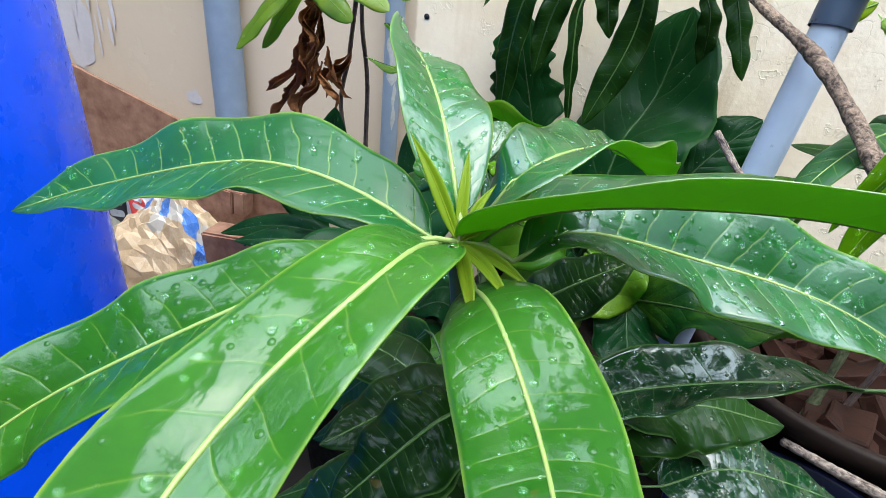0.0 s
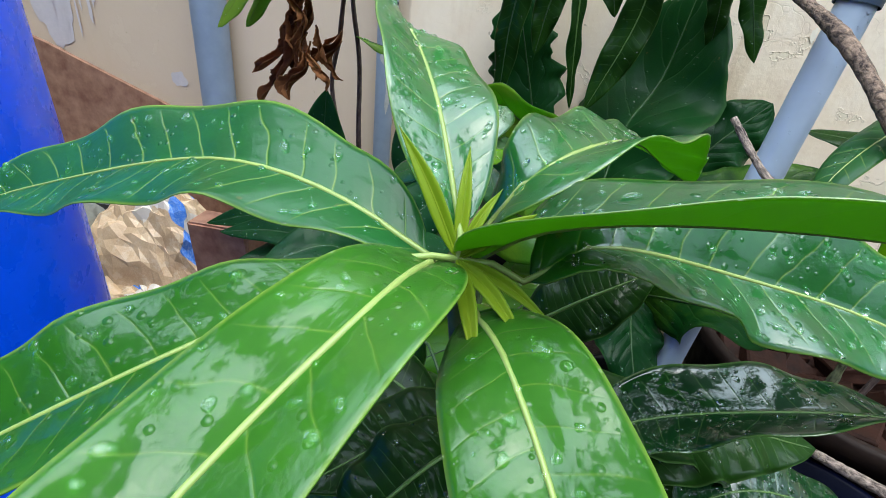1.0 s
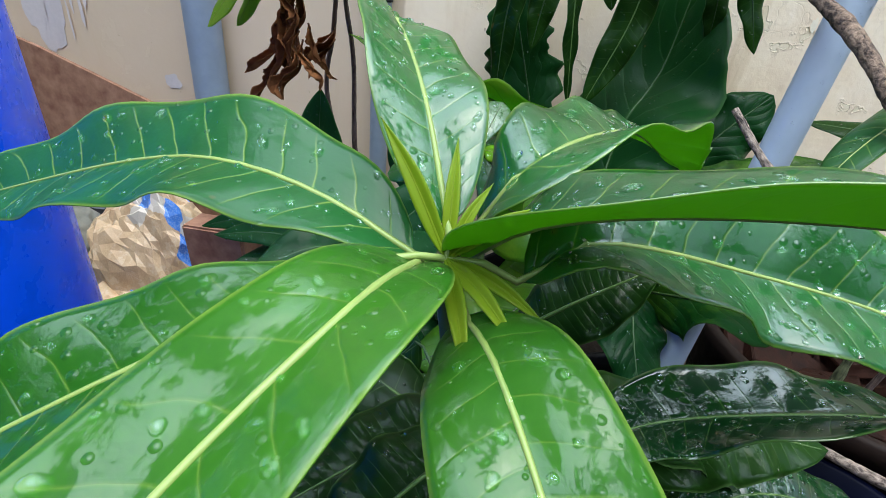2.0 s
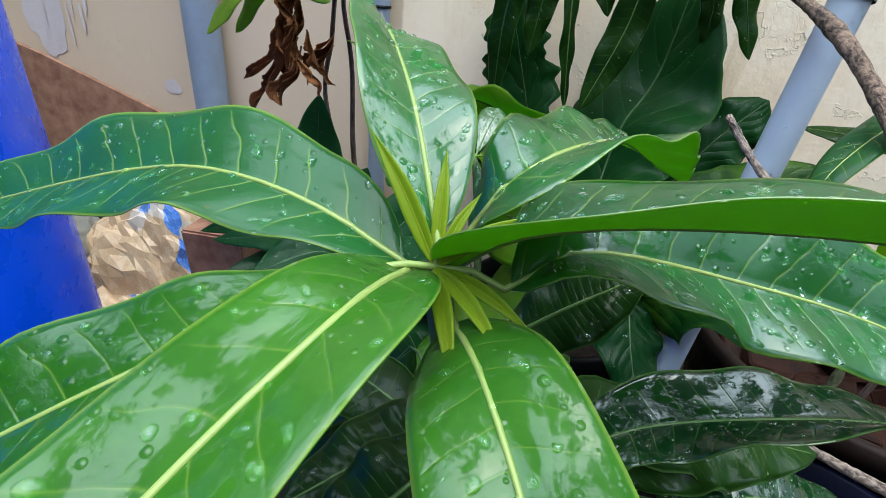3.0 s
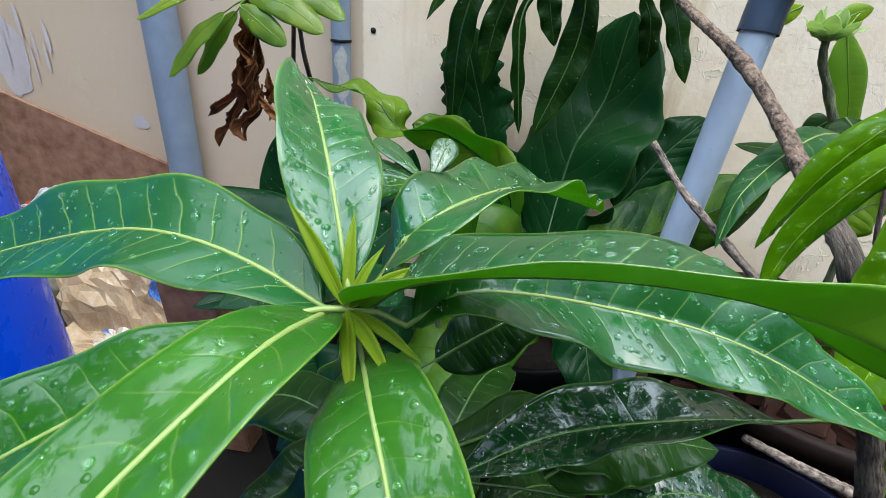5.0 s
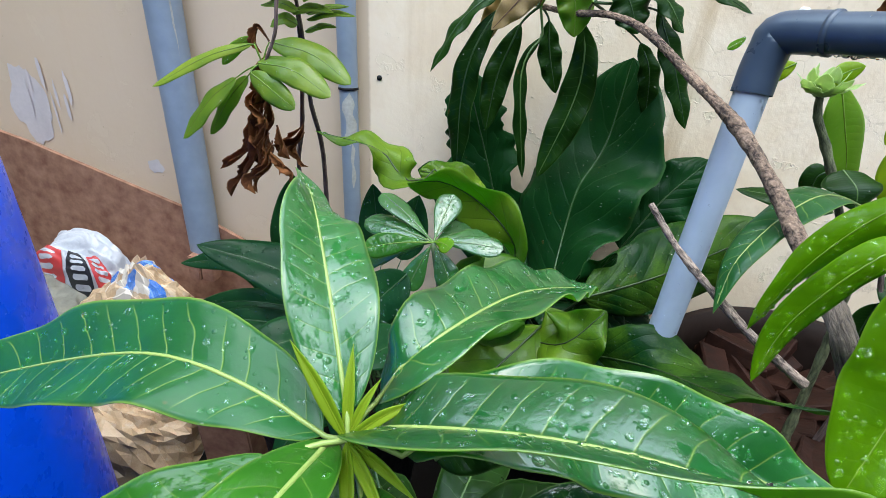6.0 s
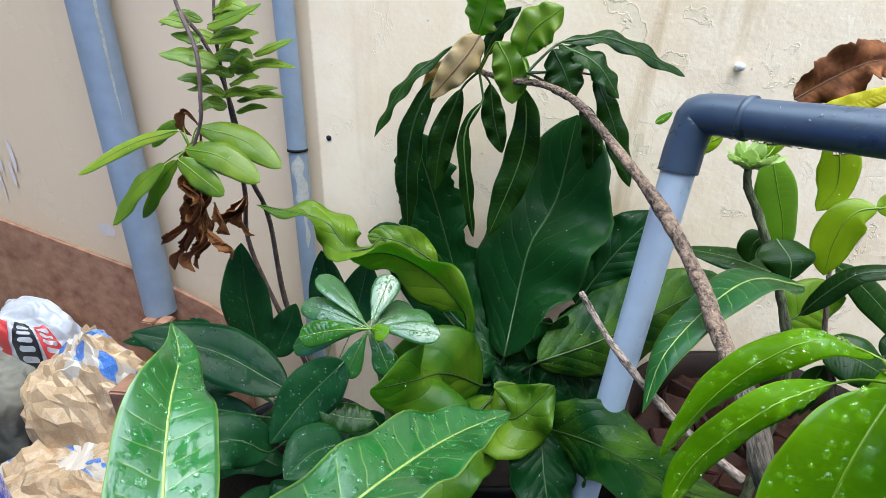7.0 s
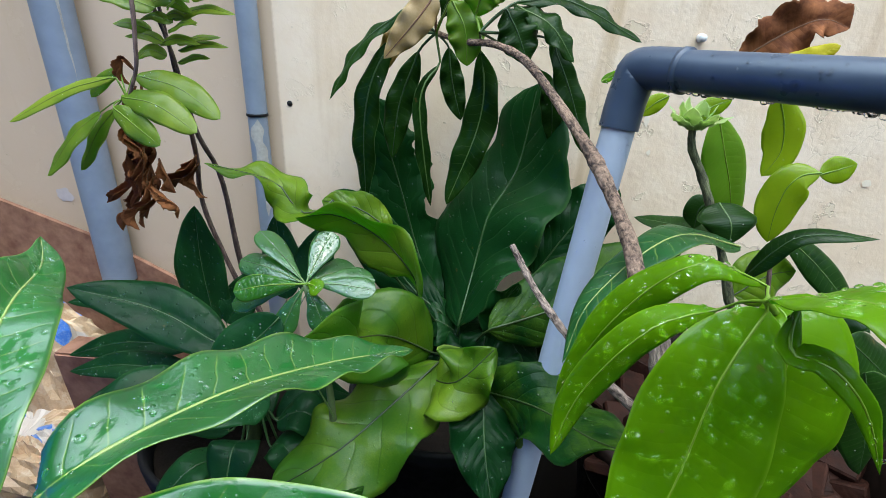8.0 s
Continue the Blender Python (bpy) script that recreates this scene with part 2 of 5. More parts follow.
M_RIB_LIME = plain("lime_leaf_rib", (0.13, 0.24, 0.012), 0.4, 0.8, 60)
M_RIB_DRY = plain("dry_stalk", (0.20, 0.10, 0.05), 0.7, 0.6, 60)
M_STEM = plain("green_stem", (0.10, 0.15, 0.05), 0.55, 0.5, 80, bump_d=0.001)
# soil, pots and floor sunk towards black for shade under the plants
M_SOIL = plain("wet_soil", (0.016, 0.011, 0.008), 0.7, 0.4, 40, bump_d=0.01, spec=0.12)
M_BARREL = plain("blue_plastic", (0.0, 0.09, 0.95), 0.28, 0.82, 14, bump_d=0.0006)
M_NAVY = plain("shaded_navy_plastic", (0.001, 0.0025, 0.018), 0.5, 0.6, 20, spec=0.12)
M_BLACKPOT = plain("black_plastic", (0.012, 0.012, 0.013), 0.45, 0.6, 30, spec=0.12)
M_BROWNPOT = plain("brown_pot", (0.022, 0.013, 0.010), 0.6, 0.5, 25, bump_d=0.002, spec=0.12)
M_PIPE = plain("grey_pipe", (0.27, 0.325, 0.40), 0.42, 0.72, 12, bump_d=0.0004)
M_FITTING = plain("dark_grey_fitting", (0.044, 0.067, 0.108), 0.33, 0.75, 20, bump_d=0.0003)
M_WHITEPIPE = plain("pale_grey_pipe", (0.40, 0.46, 0.56), 0.35, 0.85, 16, bump_d=0.0003)
M_PATCH = plain("old_primer", (0.66, 0.58, 0.56), 0.8, 0.85, 40, bump_d=0.001)
M_WHITE = plain("white_plug", (0.8, 0.8, 0.78), 0.5, 0.85, 60)
M_CHIP = plain("cream_paint_chip", (0.95, 0.82, 0.64), 0.7, 0.9, 60, bump_d=0.001)
M_BACK = plain("dark_block_wall", (0.12, 0.11, 0.10), 0.85, 0.6, 4, bump_d=0.004)
M_WASH = plain("whitewash", (0.52, 0.50, 0.45), 0.8, 0.6, 60, bump_d=0.001)
M_HOLE = plain("drill_hole", (0.01, 0.01, 0.01), 0.9)
M_GROUND = plain("shaded_cement_floor", (0.02, 0.017, 0.015), 0.75, 0.5, 12, bump_d=0.004, spec=0.12)


def wall_material():
    mat, nt, bs = node_material("cream_wall_paint")
    tc = nt.nodes.new("ShaderNodeTexCoord")
    ob = tc.outputs["Object"]
    big = noise_fac(nt, 1.6, 4, 0.6, ob)
    mid = noise_fac(nt, 9, 5, 0.65, ob)
    fine = noise_fac(nt, 120, 4, 0.6, ob)
    col = ramp(nt, big, (0.3, (0.89, 0.69, 0.49)), (0.7, (0.95, 0.77, 0.575)))
    stain = ramp(nt, mid, (0.42, (0.88, 0.67, 0.46)), (0.6, (0.96, 0.79, 0.605)))
    col = mix(nt, 0.5, col, stain)
    sep = nt.nodes.new("ShaderNodeSeparateXYZ")
    nt.links.new(ob, sep.inputs[0])
    # an older, darker coat up to the thin pipe, deepened for that side's shade
    edge = maths(nt, "ADD", sep.outputs[0], maths(nt, "MULTIPLY", fine, 0.004))
    older = ramp(nt, maths(nt, "ADD", edge, 0.72), (0.497, 1.0), (0.500, 0.0))
    col = mix(nt, maths(nt, "MULTIPLY", older, 0.85), col, (0.61, 0.455, 0.315))
    # worn and flaked on the weather side
    worn = ramp(nt, maths(nt, "ADD", maths(nt, "MULTIPLY", sep.outputs[0], 0.8), 0.45), (0.25, 0.15), (0.65, 1.0))
    flake = add(nt, "ShaderNodeTexVoronoi", Scale=22)
    flake.feature = "DISTANCE_TO_EDGE"
    warp = nt.nodes.new("ShaderNodeVectorMath")
    warp.operation = "ADD"
    wn_ = add(nt, "ShaderNodeTexNoise", Scale=14, Detail=5)
    nt.links.new(ob, wn_.inputs["Vector"])
    nt.links.new(ob, warp.inputs[0])
    sc = nt.nodes.new("ShaderNodeVectorMath")
    sc.operation = "SCALE"
    sc.inputs["Scale"].default_value = 0.12
    nt.links.new(wn_.outputs["Color"], sc.inputs[0])
    nt.links.new(sc.outputs[0], warp.inputs[1])
    nt.links.new(warp.outputs[0], flake.inputs["Vector"])
    lift = noise_fac(nt, 16, 5, 0.6, ob, 0.3)
    bare = maths(nt, "MULTIPLY", ramp(nt, lift, (0.622, 0.0), (0.630, 1.0)), worn)
    rim = maths(nt, "MULTIPLY", ramp(nt, lift, (0.600, 0.0), (0.620, 1.0), (0.624, 1.0), (0.634, 0.0)), worn)
    cell = maths(nt, "MULTIPLY", ramp(nt, flake.outputs["Distance"], (0.0, 1.0), (0.03, 0.0)), ramp(nt, noise_fac(nt, 4.5, 3, 0.5, ob), (0.56, 0.0), (0.62, 1.0)))
    cell = maths(nt, "MULTIPLY", cell, worn)
    col = mix(nt, maths(nt, "MULTIPLY", bare, 0.55), col, (0.78, 0.66, 0.46))
    col = mix(nt, maths(nt, "MULTIPLY", rim, 0.28), col, (0.46, 0.33, 0.19))
    col = mix(nt, maths(nt, "MULTIPLY", cell, 0.22), col, (0.46, 0.33, 0.19))
    # rusty damp patches on the weather side
    damp = ramp(nt, noise_fac(nt, 6.5, 6, 0.7, ob, 0.4), (0.50, 0.0), (0.66, 0.42))
    col = mix(nt, maths(nt, "MULTIPLY", damp, worn), col, (0.66, 0.45, 0.29))
    # rain streaks run down the wall
    run = nt.nodes.new("ShaderNodeMapping")
    run.inputs["Scale"].default_value = (13, 1, 1.3)
    nt.links.new(ob, run.inputs[0])
    streak = ramp(nt, noise_fac(nt, 1.0, 5, 0.65, run.outputs[0], 0.3), (0.58, 0.0), (0.70, 0.55))
    col = mix(nt, maths(nt, "MULTIPLY", streak, maths(nt, "ADD", maths(nt, "MULTIPLY", worn, 0.75), 0.15)), col, (0.55, 0.36, 0.17))
    dots = ramp(nt, noise_fac(nt, 60, 2, 0.5, ob), (0.74, 0.0), (0.77, 0.6))
    col = mix(nt, dots, col, (0.42, 0.30, 0.18))
    nt.links.new(col, bs.inputs["Base Color"])
    bs.inputs["Roughness"].default_value = 0.75
    h = maths(nt, "ADD", maths(nt, "MULTIPLY", fine, maths(nt, "ADD", maths(nt, "MULTIPLY", worn, 0.55), 0.10)), maths(nt, "MULTIPLY", mid, 0.5))
    h = maths(nt, "ADD", h, maths(nt, "SUBTRACT", maths(nt, "MULTIPLY", rim, 0.28), maths(nt, "ADD", maths(nt, "MULTIPLY", bare, 0.45), maths(nt, "MULTIPLY", cell, 0.15))))
    nt.links.new(bump(nt, h, 0.7, 0.0018), bs.inputs["Normal"])
    return mat


def bark_material(name, deep, light, scale, stretch, relief):
    mat, nt, bs = node_material(name)
    uv = nt.nodes.new("ShaderNodeUVMap")
    mp = nt.nodes.new("ShaderNodeMapping")
    mp.inputs["Scale"].default_value = (1, stretch, 1)
    nt.links.new(uv.outputs[0], mp.inputs[0])
    f = noise_fac(nt, scale, 6, 0.65, mp.outputs[0], 0.4)
    g = noise_fac(nt, 40, 3, 0.6)
    t = maths(nt, "ADD", maths(nt, "MULTIPLY", f, 0.65), maths(nt, "MULTIPLY", g, 0.35))
    nt.links.new(ramp(nt, t, (0.40, deep), (0.5, tuple((a + b) / 2 for a, b in zip(deep, light))), (0.60, light)), bs.inputs["Base Color"])
    bs.inputs["Roughness"].default_value = 0.7
    nt.links.new(bump(nt, t, 1.0, relief), bs.inputs["Normal"])
    return mat


M_WALL = wall_material()
M_BRANCH = bark_material("brown_branch_bark", (0.030, 0.014, 0.010), (0.40, 0.26, 0.18), 20, 0.5, 0.008)
M_TRUNK = bark_material("rough_grey_bark", (0.045, 0.030, 0.022), (0.26, 0.20, 0.15), 7, 3.0, 0.012)
M_TWIG = bark_material("grey_twig_bark", (0.035, 0.02, 0.015), (0.46, 0.34, 0.27), 16, 0.5, 0.004)
M_DARKSTEM = bark_material("dark_stem_bark", (0.05, 0.030, 0.026), (0.20, 0.13, 0.11), 8, 2, 0.002)
M_SHOOT = bark_material("knotty_green_bark", (0.035, 0.040, 0.018), (0.17, 0.18, 0.085), 9, 1.0, 0.003)
# brick colour lowered for the shade that foliage and walls throw on it
M_BRICK = plain("shaded_brick", (0.044, 0.016, 0.010), 0.65, 0.25, 26, bump_d=0.006, spec=0.12)
M_PLY = bark_material("brown_plywood", (0.20, 0.085, 0.050), (0.47, 0.255, 0.160), 5, 1.0, 0.002)
M_GREYWOOD = bark_material("grey_green_canvas", (0.10, 0.095, 0.075), (0.22, 0.21, 0.17), 4, 3, 0.003)


def water_material():
    mat, nt, bs = node_material("water_drop")
    bs.inputs["Base Color"].default_value = (1, 1, 1, 1)
    bs.inputs["Roughness"].default_value = 0.0
    bs.inputs["IOR"].default_value = 1.36
    bs.inputs["Transmission Weight"].default_value = 1.0
    return mat


M_WATER = water_material()


# ---------------------------------------------------------------- builders
def mesh_object(name, bm, mats, parent=None, label="", smooth=True):
    me = bpy.data.meshes.new(name)
    bm.normal_update()
    bm.to_mesh(me)
    bm.free()
    for m in mats if isinstance(mats, (list, tuple)) else [mats]:
        me.materials.append(m)
    if smooth:
        me.polygons.foreach_set("use_smooth", [True] * len(me.polygons))
    ob = new(name, me)
    ob.parent = parent
    if label:
        ob["label"] = label
    return ob


def part(name, bm, mats, parent, label="", smooth=True):
    return mesh_object(name, bm, mats, parent, label, smooth)


def thing(name, at, label, category, group="", kind=""):
    ob = new(name)
    ob.location = at
    ob.empty_display_size = 0.02
    bpy.context.view_layer.update()
    tagged(ob, label, category, group, kind)
    return ob


def spline(points, count):
    """Evenly stepped Catmull-Rom curve through the points."""
    p = [Vector(a) for a in points]
    p = [p[0] * 2 - p[1]] + p + [p[-1] * 2 - p[-2]]
    fine = []
    for i in range(1, len(p) - 2):
        for k in range(16):
            t = k / 16
            a, b, c, d = p[i - 1], p[i], p[i + 1], p[i + 2]
            fine.append(0.5 * ((2 * b) + (c - a) * t + (2 * a - 5 * b + 4 * c - d) * t * t + (3 * b - a - 3 * c + d) * t ** 3))
    fine.append(p[-2].copy())
    run = [0.0]
    for a, b in zip(fine, fine[1:]):
        run.append(run[-1] + (b - a).length)
    out, j = [], 0
    for i in range(count):
        want = run[-1] * i / (count - 1)
        while j < len(run) - 2 and run[j + 1] < want:
            j += 1
        f = (want - run[j]) / max(run[j + 1] - run[j], 1e-9)
        out.append(fine[j].lerp(fine[j + 1], f))
    return out, run[-1]


def tube_bm(points, radii, sides=8, count=24, knobs=0.0, seed=0, origin=Vector((0, 0, 0)), cap=True):
    """A round stem along a curve, its radius going through radii, with uv (along, round)."""
    pts, length = spline(points, count)
    bm = bmesh.new()
    uvl = bm.loops.layers.uv.new("UVMap")
    rings = []
    side = None
    rnd = random.Random(seed)
    for i, c in enumerate(pts):
        t = (pts[min(i + 1, count - 1)] - pts[max(i - 1, 0)]).normalized()
        if side is None:
            side = t.orthogonal().normalized()
        side = (side - t * side.dot(t)).normalized()
        up = t.cross(side)
        f = i / (count - 1) * (len(radii) - 1)
        k = min(int(f), len(radii) - 2) if len(radii) > 1 else 0
        r = radii[k] + (radii[min(k + 1, len(radii) - 1)] - radii[k]) * (f - k)
        r *= 1 + knobs * rnd.uniform(-1, 1)
        ring = []
        for j in range(sides):
            a = 2 * math.pi * j / sides
            rr = r * (1 + 0.5 * knobs * rnd.uniform(-1, 1))
            ring.append(bm.verts.new(c - origin + (side * math.cos(a) + up * math.sin(a)) * rr))
        rings.append(ring)
    for i in range(count - 1):
        for j in range(sides):
            k = (j + 1) % sides
            f = bm.faces.new((rings[i][j], rings[i][k], rings[i + 1][k], rings[i + 1][j]))
            for loop, uvw in zip(f.loops, ((i, j), (i, j + 1), (i + 1, j + 1), (i + 1, j))):
                loop[uvl].uv = (uvw[0] / (count - 1) * length * 10, uvw[1] / sides)
    if cap:
        bm.faces.new(list(reversed(rings[0])))
        bm.faces.new(rings[-1])
    return bm


SHAPES = {  # exponents of the width along the blade, at its base and at its tip
    "lance": (0.62, 0.85), "long": (0.75, 0.75), "spear": (0.8, 1.1), "ovate": (0.5, 0.8),
    "spoon": (1.5, 0.45), "heart": (0.33, 0.62), "oval": (0.6, 0.6), "strip": (0.35, 0.5),
}


class Blade:
    """The surface of one leaf: place(s, v) with s from base to tip and v from -1 to 1 across."""

    def __init__(self, points, width, n, n_tip, shape, fold, curl, wave, waves, seed, ragged, count, lean):
        self.mid, self.length = spline(points, count)
        self.count, self.width, self.fold, self.curl = count, width, radians(fold), curl
        self.wave, self.waves, self.ragged = wave, waves, ragged
        self.a, self.b = SHAPES[shape]
        top = self.a / (self.a + self.b)
        self.norm = top ** self.a * (1 - top) ** self.b
        self.n0, self.n1 = Vector(n).normalized(), Vector(n_tip or n).normalized()
        self.seed = seed * 7.31
        self.lean = lean
        rnd = random.Random(seed)
        self.shift = (rnd.uniform(0, 6.28), rnd.uniform(0, 6.28))

    def half(self, s):
        return 0.5 * self.width * (max(s, 0.0) ** self.a) * (max(1 - s, 0.0) ** self.b) / self.norm

    def axes(self, i):
        t = (self.mid[min(i + 1, self.count - 1)] - self.mid[max(i - 1, 0)]).normalized()
        n = self.n0.lerp(self.n1, i / (self.count - 1))
        n = (n - t * n.dot(t)).normalized()
        return t, n, t.cross(n)

    def place(self, i, v):
        s = i / (self.count - 1)
        t, n, side = self.axes(i)
        w = self.half(s)
        m = abs(v)
        k = 0 if v < 0 else 1
        rag = 1 + self.ragged * (noise.noise((s * 7, k * 3.7, self.seed)) + 0.7 * noise.noise((s * 23, k * 3.7, self.seed))) * 2 if self.ragged else 1 + 0.05 * noise.noise((s * 6, k * 3.7, self.seed))
        fold = self.fold
        out = m * w * rag
        ripple = self.wave * self.width * m ** 1.6 * (math.sin(2 * math.pi * self.waves * s + self.shift[k]) + 0.6 * noise.noise((s * self.waves * 1.7, k * 5.1 + 2, self.seed)))
        ripple *= min(1.0, 5 * s + 0.15) * min(1.0, 4 * (1 - s) + 0.1)
        lift = out * math.sin(fold) - self.curl * out * m + ripple + self.lean * v * w
        flow = -0.15 * w * m  # side veins lead towards the tip
        return self.mid[i] + side * (math.copysign(1, v) * out * math.cos(fold)) + n * lift + t * flow * 0.3

    def normal(self, i, v):
        i = min(max(i, 1), self.count - 2)
        a = self.place(i + 1, v) - self.place(i - 1, v)
        b = self.place(i, min(v + 0.15, 1)) - self.place(i, max(v - 0.15, -1))
        nn = b.cross(a)
        if nn.length < 1e-12:
            return self.axes(i)[1]
        nn.normalize()
        return nn if nn.dot(self.axes(i)[1]) > 0 else -nn


def dome(bm, c, n, r, flat, stretch, turn):
    """One water drop lying on a surface."""
    a = n.orthogonal().normalized()
    b = n.cross(a)
    ca, sa = math.cos(turn), math.sin(turn)
    a, b = a * ca + b * sa, b * ca - a * sa
    rings = []
    sides = 12
    for lift, size in ((-0.12, 0.90), (0.22, 1.0), (0.55, 0.90), (0.85, 0.55)):
        rings.append([bm.verts.new(c + (a * math.cos(x) * stretch + b * math.sin(x)) * r * size * (1 + 0.10 * math.sin(2 * x + turn * 5) + 0.07 * math.sin(3 * x + turn * 9)) + n * r * flat * lift)
                      for x in [2 * math.pi * k / sides for k in range(sides)]])
    top = bm.verts.new(c + n * r * flat)
    low = bm.verts.new(c - n * r * flat * 0.2)
    for x in range(sides):
        y = (x + 1) % sides
        bm.faces.new((low, rings[0][y], rings[0][x]))
        for p, q in zip(rings, rings[1:]):
            bm.faces.new((p[x], p[y], q[y], q[x]))
        bm.faces.new((rings[-1][x], rings[-1][y], top))


SEED = [0]


def leaf(plant, points, width, n=(0, -0.3, 0.95), n_tip=None, shape="lance", fold=8, curl=0.25, wave=0.05, waves=4, mats=(None, None, None),
         stalk=None, rib=0.0007, drops=0, drop_r=0.0015, ragged=0.0, count=30, across=6, label="", lean=0.0, seed=None, rib_label="", sag=(0, 0, 0.002)):
    """One leaf as a part of its plant: blade, with midrib (and stalk) and water drops under it."""
    SEED[0] += 1
    seed = SEED[0] if seed is None else seed
    o = Vector(plant.location)
    bl = Blade(points, width, n, n_tip, shape, fold, curl, wave, waves, seed, ragged, count, lean)
    thick = 0.0004
    bm = bmesh.new()
    uvl = bm.loops.layers.uv.new("UVMap")
    vs = [-1 + 2 * k / (2 * across) for k in range(2 * across + 1)]
    top, low = [], []
    for i in range(count):
        rt, rl = [], []
        for v in vs:
            p = bl.place(i, v)
            nn = bl.normal(i, v)
            rt.append(bm.verts.new(p - o + nn * thick * 0.5))
            rl.append(bm.verts.new(p - o - nn * thick * 0.5))
        top.append(rt)
        low.append(rl)
    m = len(vs)

    def quad(ring, uvs, mi):
        f = bm.faces.new(ring)
        f.material_index = mi
        for loop, q in zip(f.loops, uvs):
            loop[uvl].uv = q

    def uvof(i, j):
        return (i / (count - 1), j / (m - 1))

    for i in range(count - 1):
        for j in range(m - 1):
            c = (uvof(i, j), uvof(i + 1, j), uvof(i + 1, j + 1), uvof(i, j + 1))
            quad((top[i][j], top[i][j + 1], top[i + 1][j + 1], top[i + 1][j]), (c[0], c[3], c[2], c[1]), 0)
            quad((low[i][j], low[i + 1][j], low[i + 1][j + 1], low[i][j + 1]), c, 1)
        for j in (0, m - 1):
            c = (uvof(i, j), uvof(i + 1, j), uvof(i + 1, j), uvof(i, j))
            r = (top[i][j], top[i + 1][j], low[i + 1][j], low[i][j])
            quad(r if j == 0 else tuple(reversed(r)), c if j == 0 else tuple(reversed(c)), 0)
    ob = part("leaf", bm, mats[:2], plant, label)
    if rib:
        line = [p for p in bl.mid[:-1]]
        up = [bl.axes(i)[1] for i in range(len(line))]
        line = [p + q * rib * 0.3 for p, q in zip(line, up)]
        ctrl = line[::4] + [line[-1]]
        if stalk is not None:
            ctrl = [Vector(stalk), (Vector(stalk) + line[0]) / 2 + Vector(sag)] + ctrl
        rb = tube_bm(ctrl, (rib * 1.5, rib * 1.25, rib, rib * 0.8, rib * 0.55, rib * 0.3), 6, 22, 0, 0, o, False)
        part("midrib", rb, mats[2], ob, rib_label)
    if drops:
        rnd = random.Random(seed * 31 + 5)
        db = bmesh.new()
        for _ in range(drops):
            i = rnd.randint(2, count - 4)
            v = rnd.uniform(-0.9, 0.9)
            r = drop_r * (0.22 + 0.78 * rnd.random() ** 1.5)
            if rnd.random() < 0.12:
                r *= 1.35
            f = rnd.random()
            c = bl.place(i, v).lerp(bl.place(i + 1, v), f)
            dome(db, c - o + bl.normal(i, v) * thick * 0.5, bl.normal(i, v), r, rnd.uniform(0.55, 0.90), rnd.uniform(0.85, 1.5), rnd.uniform(0, 3.14))
        d = part("water_drop", db, M_WATER, ob, "clear rain drops")
        d["kind"] = "stuff"
        d.visible_shadow = False
    return ob


def stem(plant, points, radii, mat, name="stem", knobs=0.06, sides=8, count=26, label=""):
    SEED[0] += 1
    return part(name, tube_bm(points, radii, sides, count, knobs, SEED[0], Vector(plant.location)), mat, plant, label)


def box_bm(size, at=(0, 0, 0), rot=None, bevel=0.002):
    bm = bmesh.new()
    bmesh.ops.create_cube(bm, size=1)
    m = Matrix.Translation(at) @ (rot or Matrix()) @ Matrix.Diagonal((*size, 1))
    bm.transform(m)
    if bevel:
        bmesh.ops.bevel(bm, geom=bm.edges[:], offset=bevel, segments=2, affect="EDGES")
    return bm


def lathe_bm(profile, sides=48):
    """Turned shape from (radius, height) pairs."""
    bm = bmesh.new()
    rings = [[bm.verts.new((r * math.cos(2 * math.pi * k / sides), r * math.sin(2 * math.pi * k / sides), z)) for k in range(sides)] for r, z in profile]
    for a, b in zip(rings, rings[1:]):
        for k in range(sides):
            j = (k + 1) % sides
            bm.faces.new((a[k], a[j], b[j], b[k]))
    return bm


MANGO = (M_MANGO, M_MANGO_BACK, M_RIB)
MANGO_FRONT = (M_MANGO_FRONT, M_MANGO_BACK, M_RIB)
MANGO_CLEAN = (M_MANGO_CLEAN, M_MANGO_BACK, M_RIB)
OLD = (M_OLD, M_OLD_BACK, M_RIB_DARK)
OLDV = (M_OLD, M_OLD_BACK, M_RIB_MID)
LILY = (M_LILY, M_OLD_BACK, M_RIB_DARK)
OLDW = (M_OLDWET, M_OLD_BACK, M_RIB_MID)
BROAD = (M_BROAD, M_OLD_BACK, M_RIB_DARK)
MOTTLE = (M_MOTTLE, M_HEART_BACK, M_RIB_DEEP)
HEART = (M_HEART, M_HEART_BACK, M_RIB_DEEP)
LIME = (M_LIME, M_LIME_BACK, M_RIB_LIME)
ROUND = (M_ROUND, M_MANGO_BACK, M_RIB_MID)
LEMON = (M_LEMON, M_LEMON, M_RIB_LIME)
SOFT = (M_SOFT, M_LIME_BACK, M_RIB_LIME)
BUD = (M_BUD, M_BUD, M_BUD)
YELLOW = (M_YELLOW, M_YELLOW, M_YELLOW)
PALE = (M_PALE, M_PALE, M_RIB_DRY)
DRY = (M_DRY, M_DRY, M_RIB_DRY)

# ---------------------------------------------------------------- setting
tagged(mesh_object("ground", box_bm((9, 9, 0.1), (0, 0, GROUND - 0.05), None, 0), M_GROUND, smooth=False), "damp grey cement yard floor, darkened in colour for shade", "ground", kind="structure")
wall = tagged(mesh_object("wall_north", box_bm((7, 0.14, 1.85), (0, WALL_Y + 0.07, GROUND + 0.925), None, 0.0), M_WALL, smooth=False),
              "cream painted wall with stains and flaking paint", "wall", kind="structure")

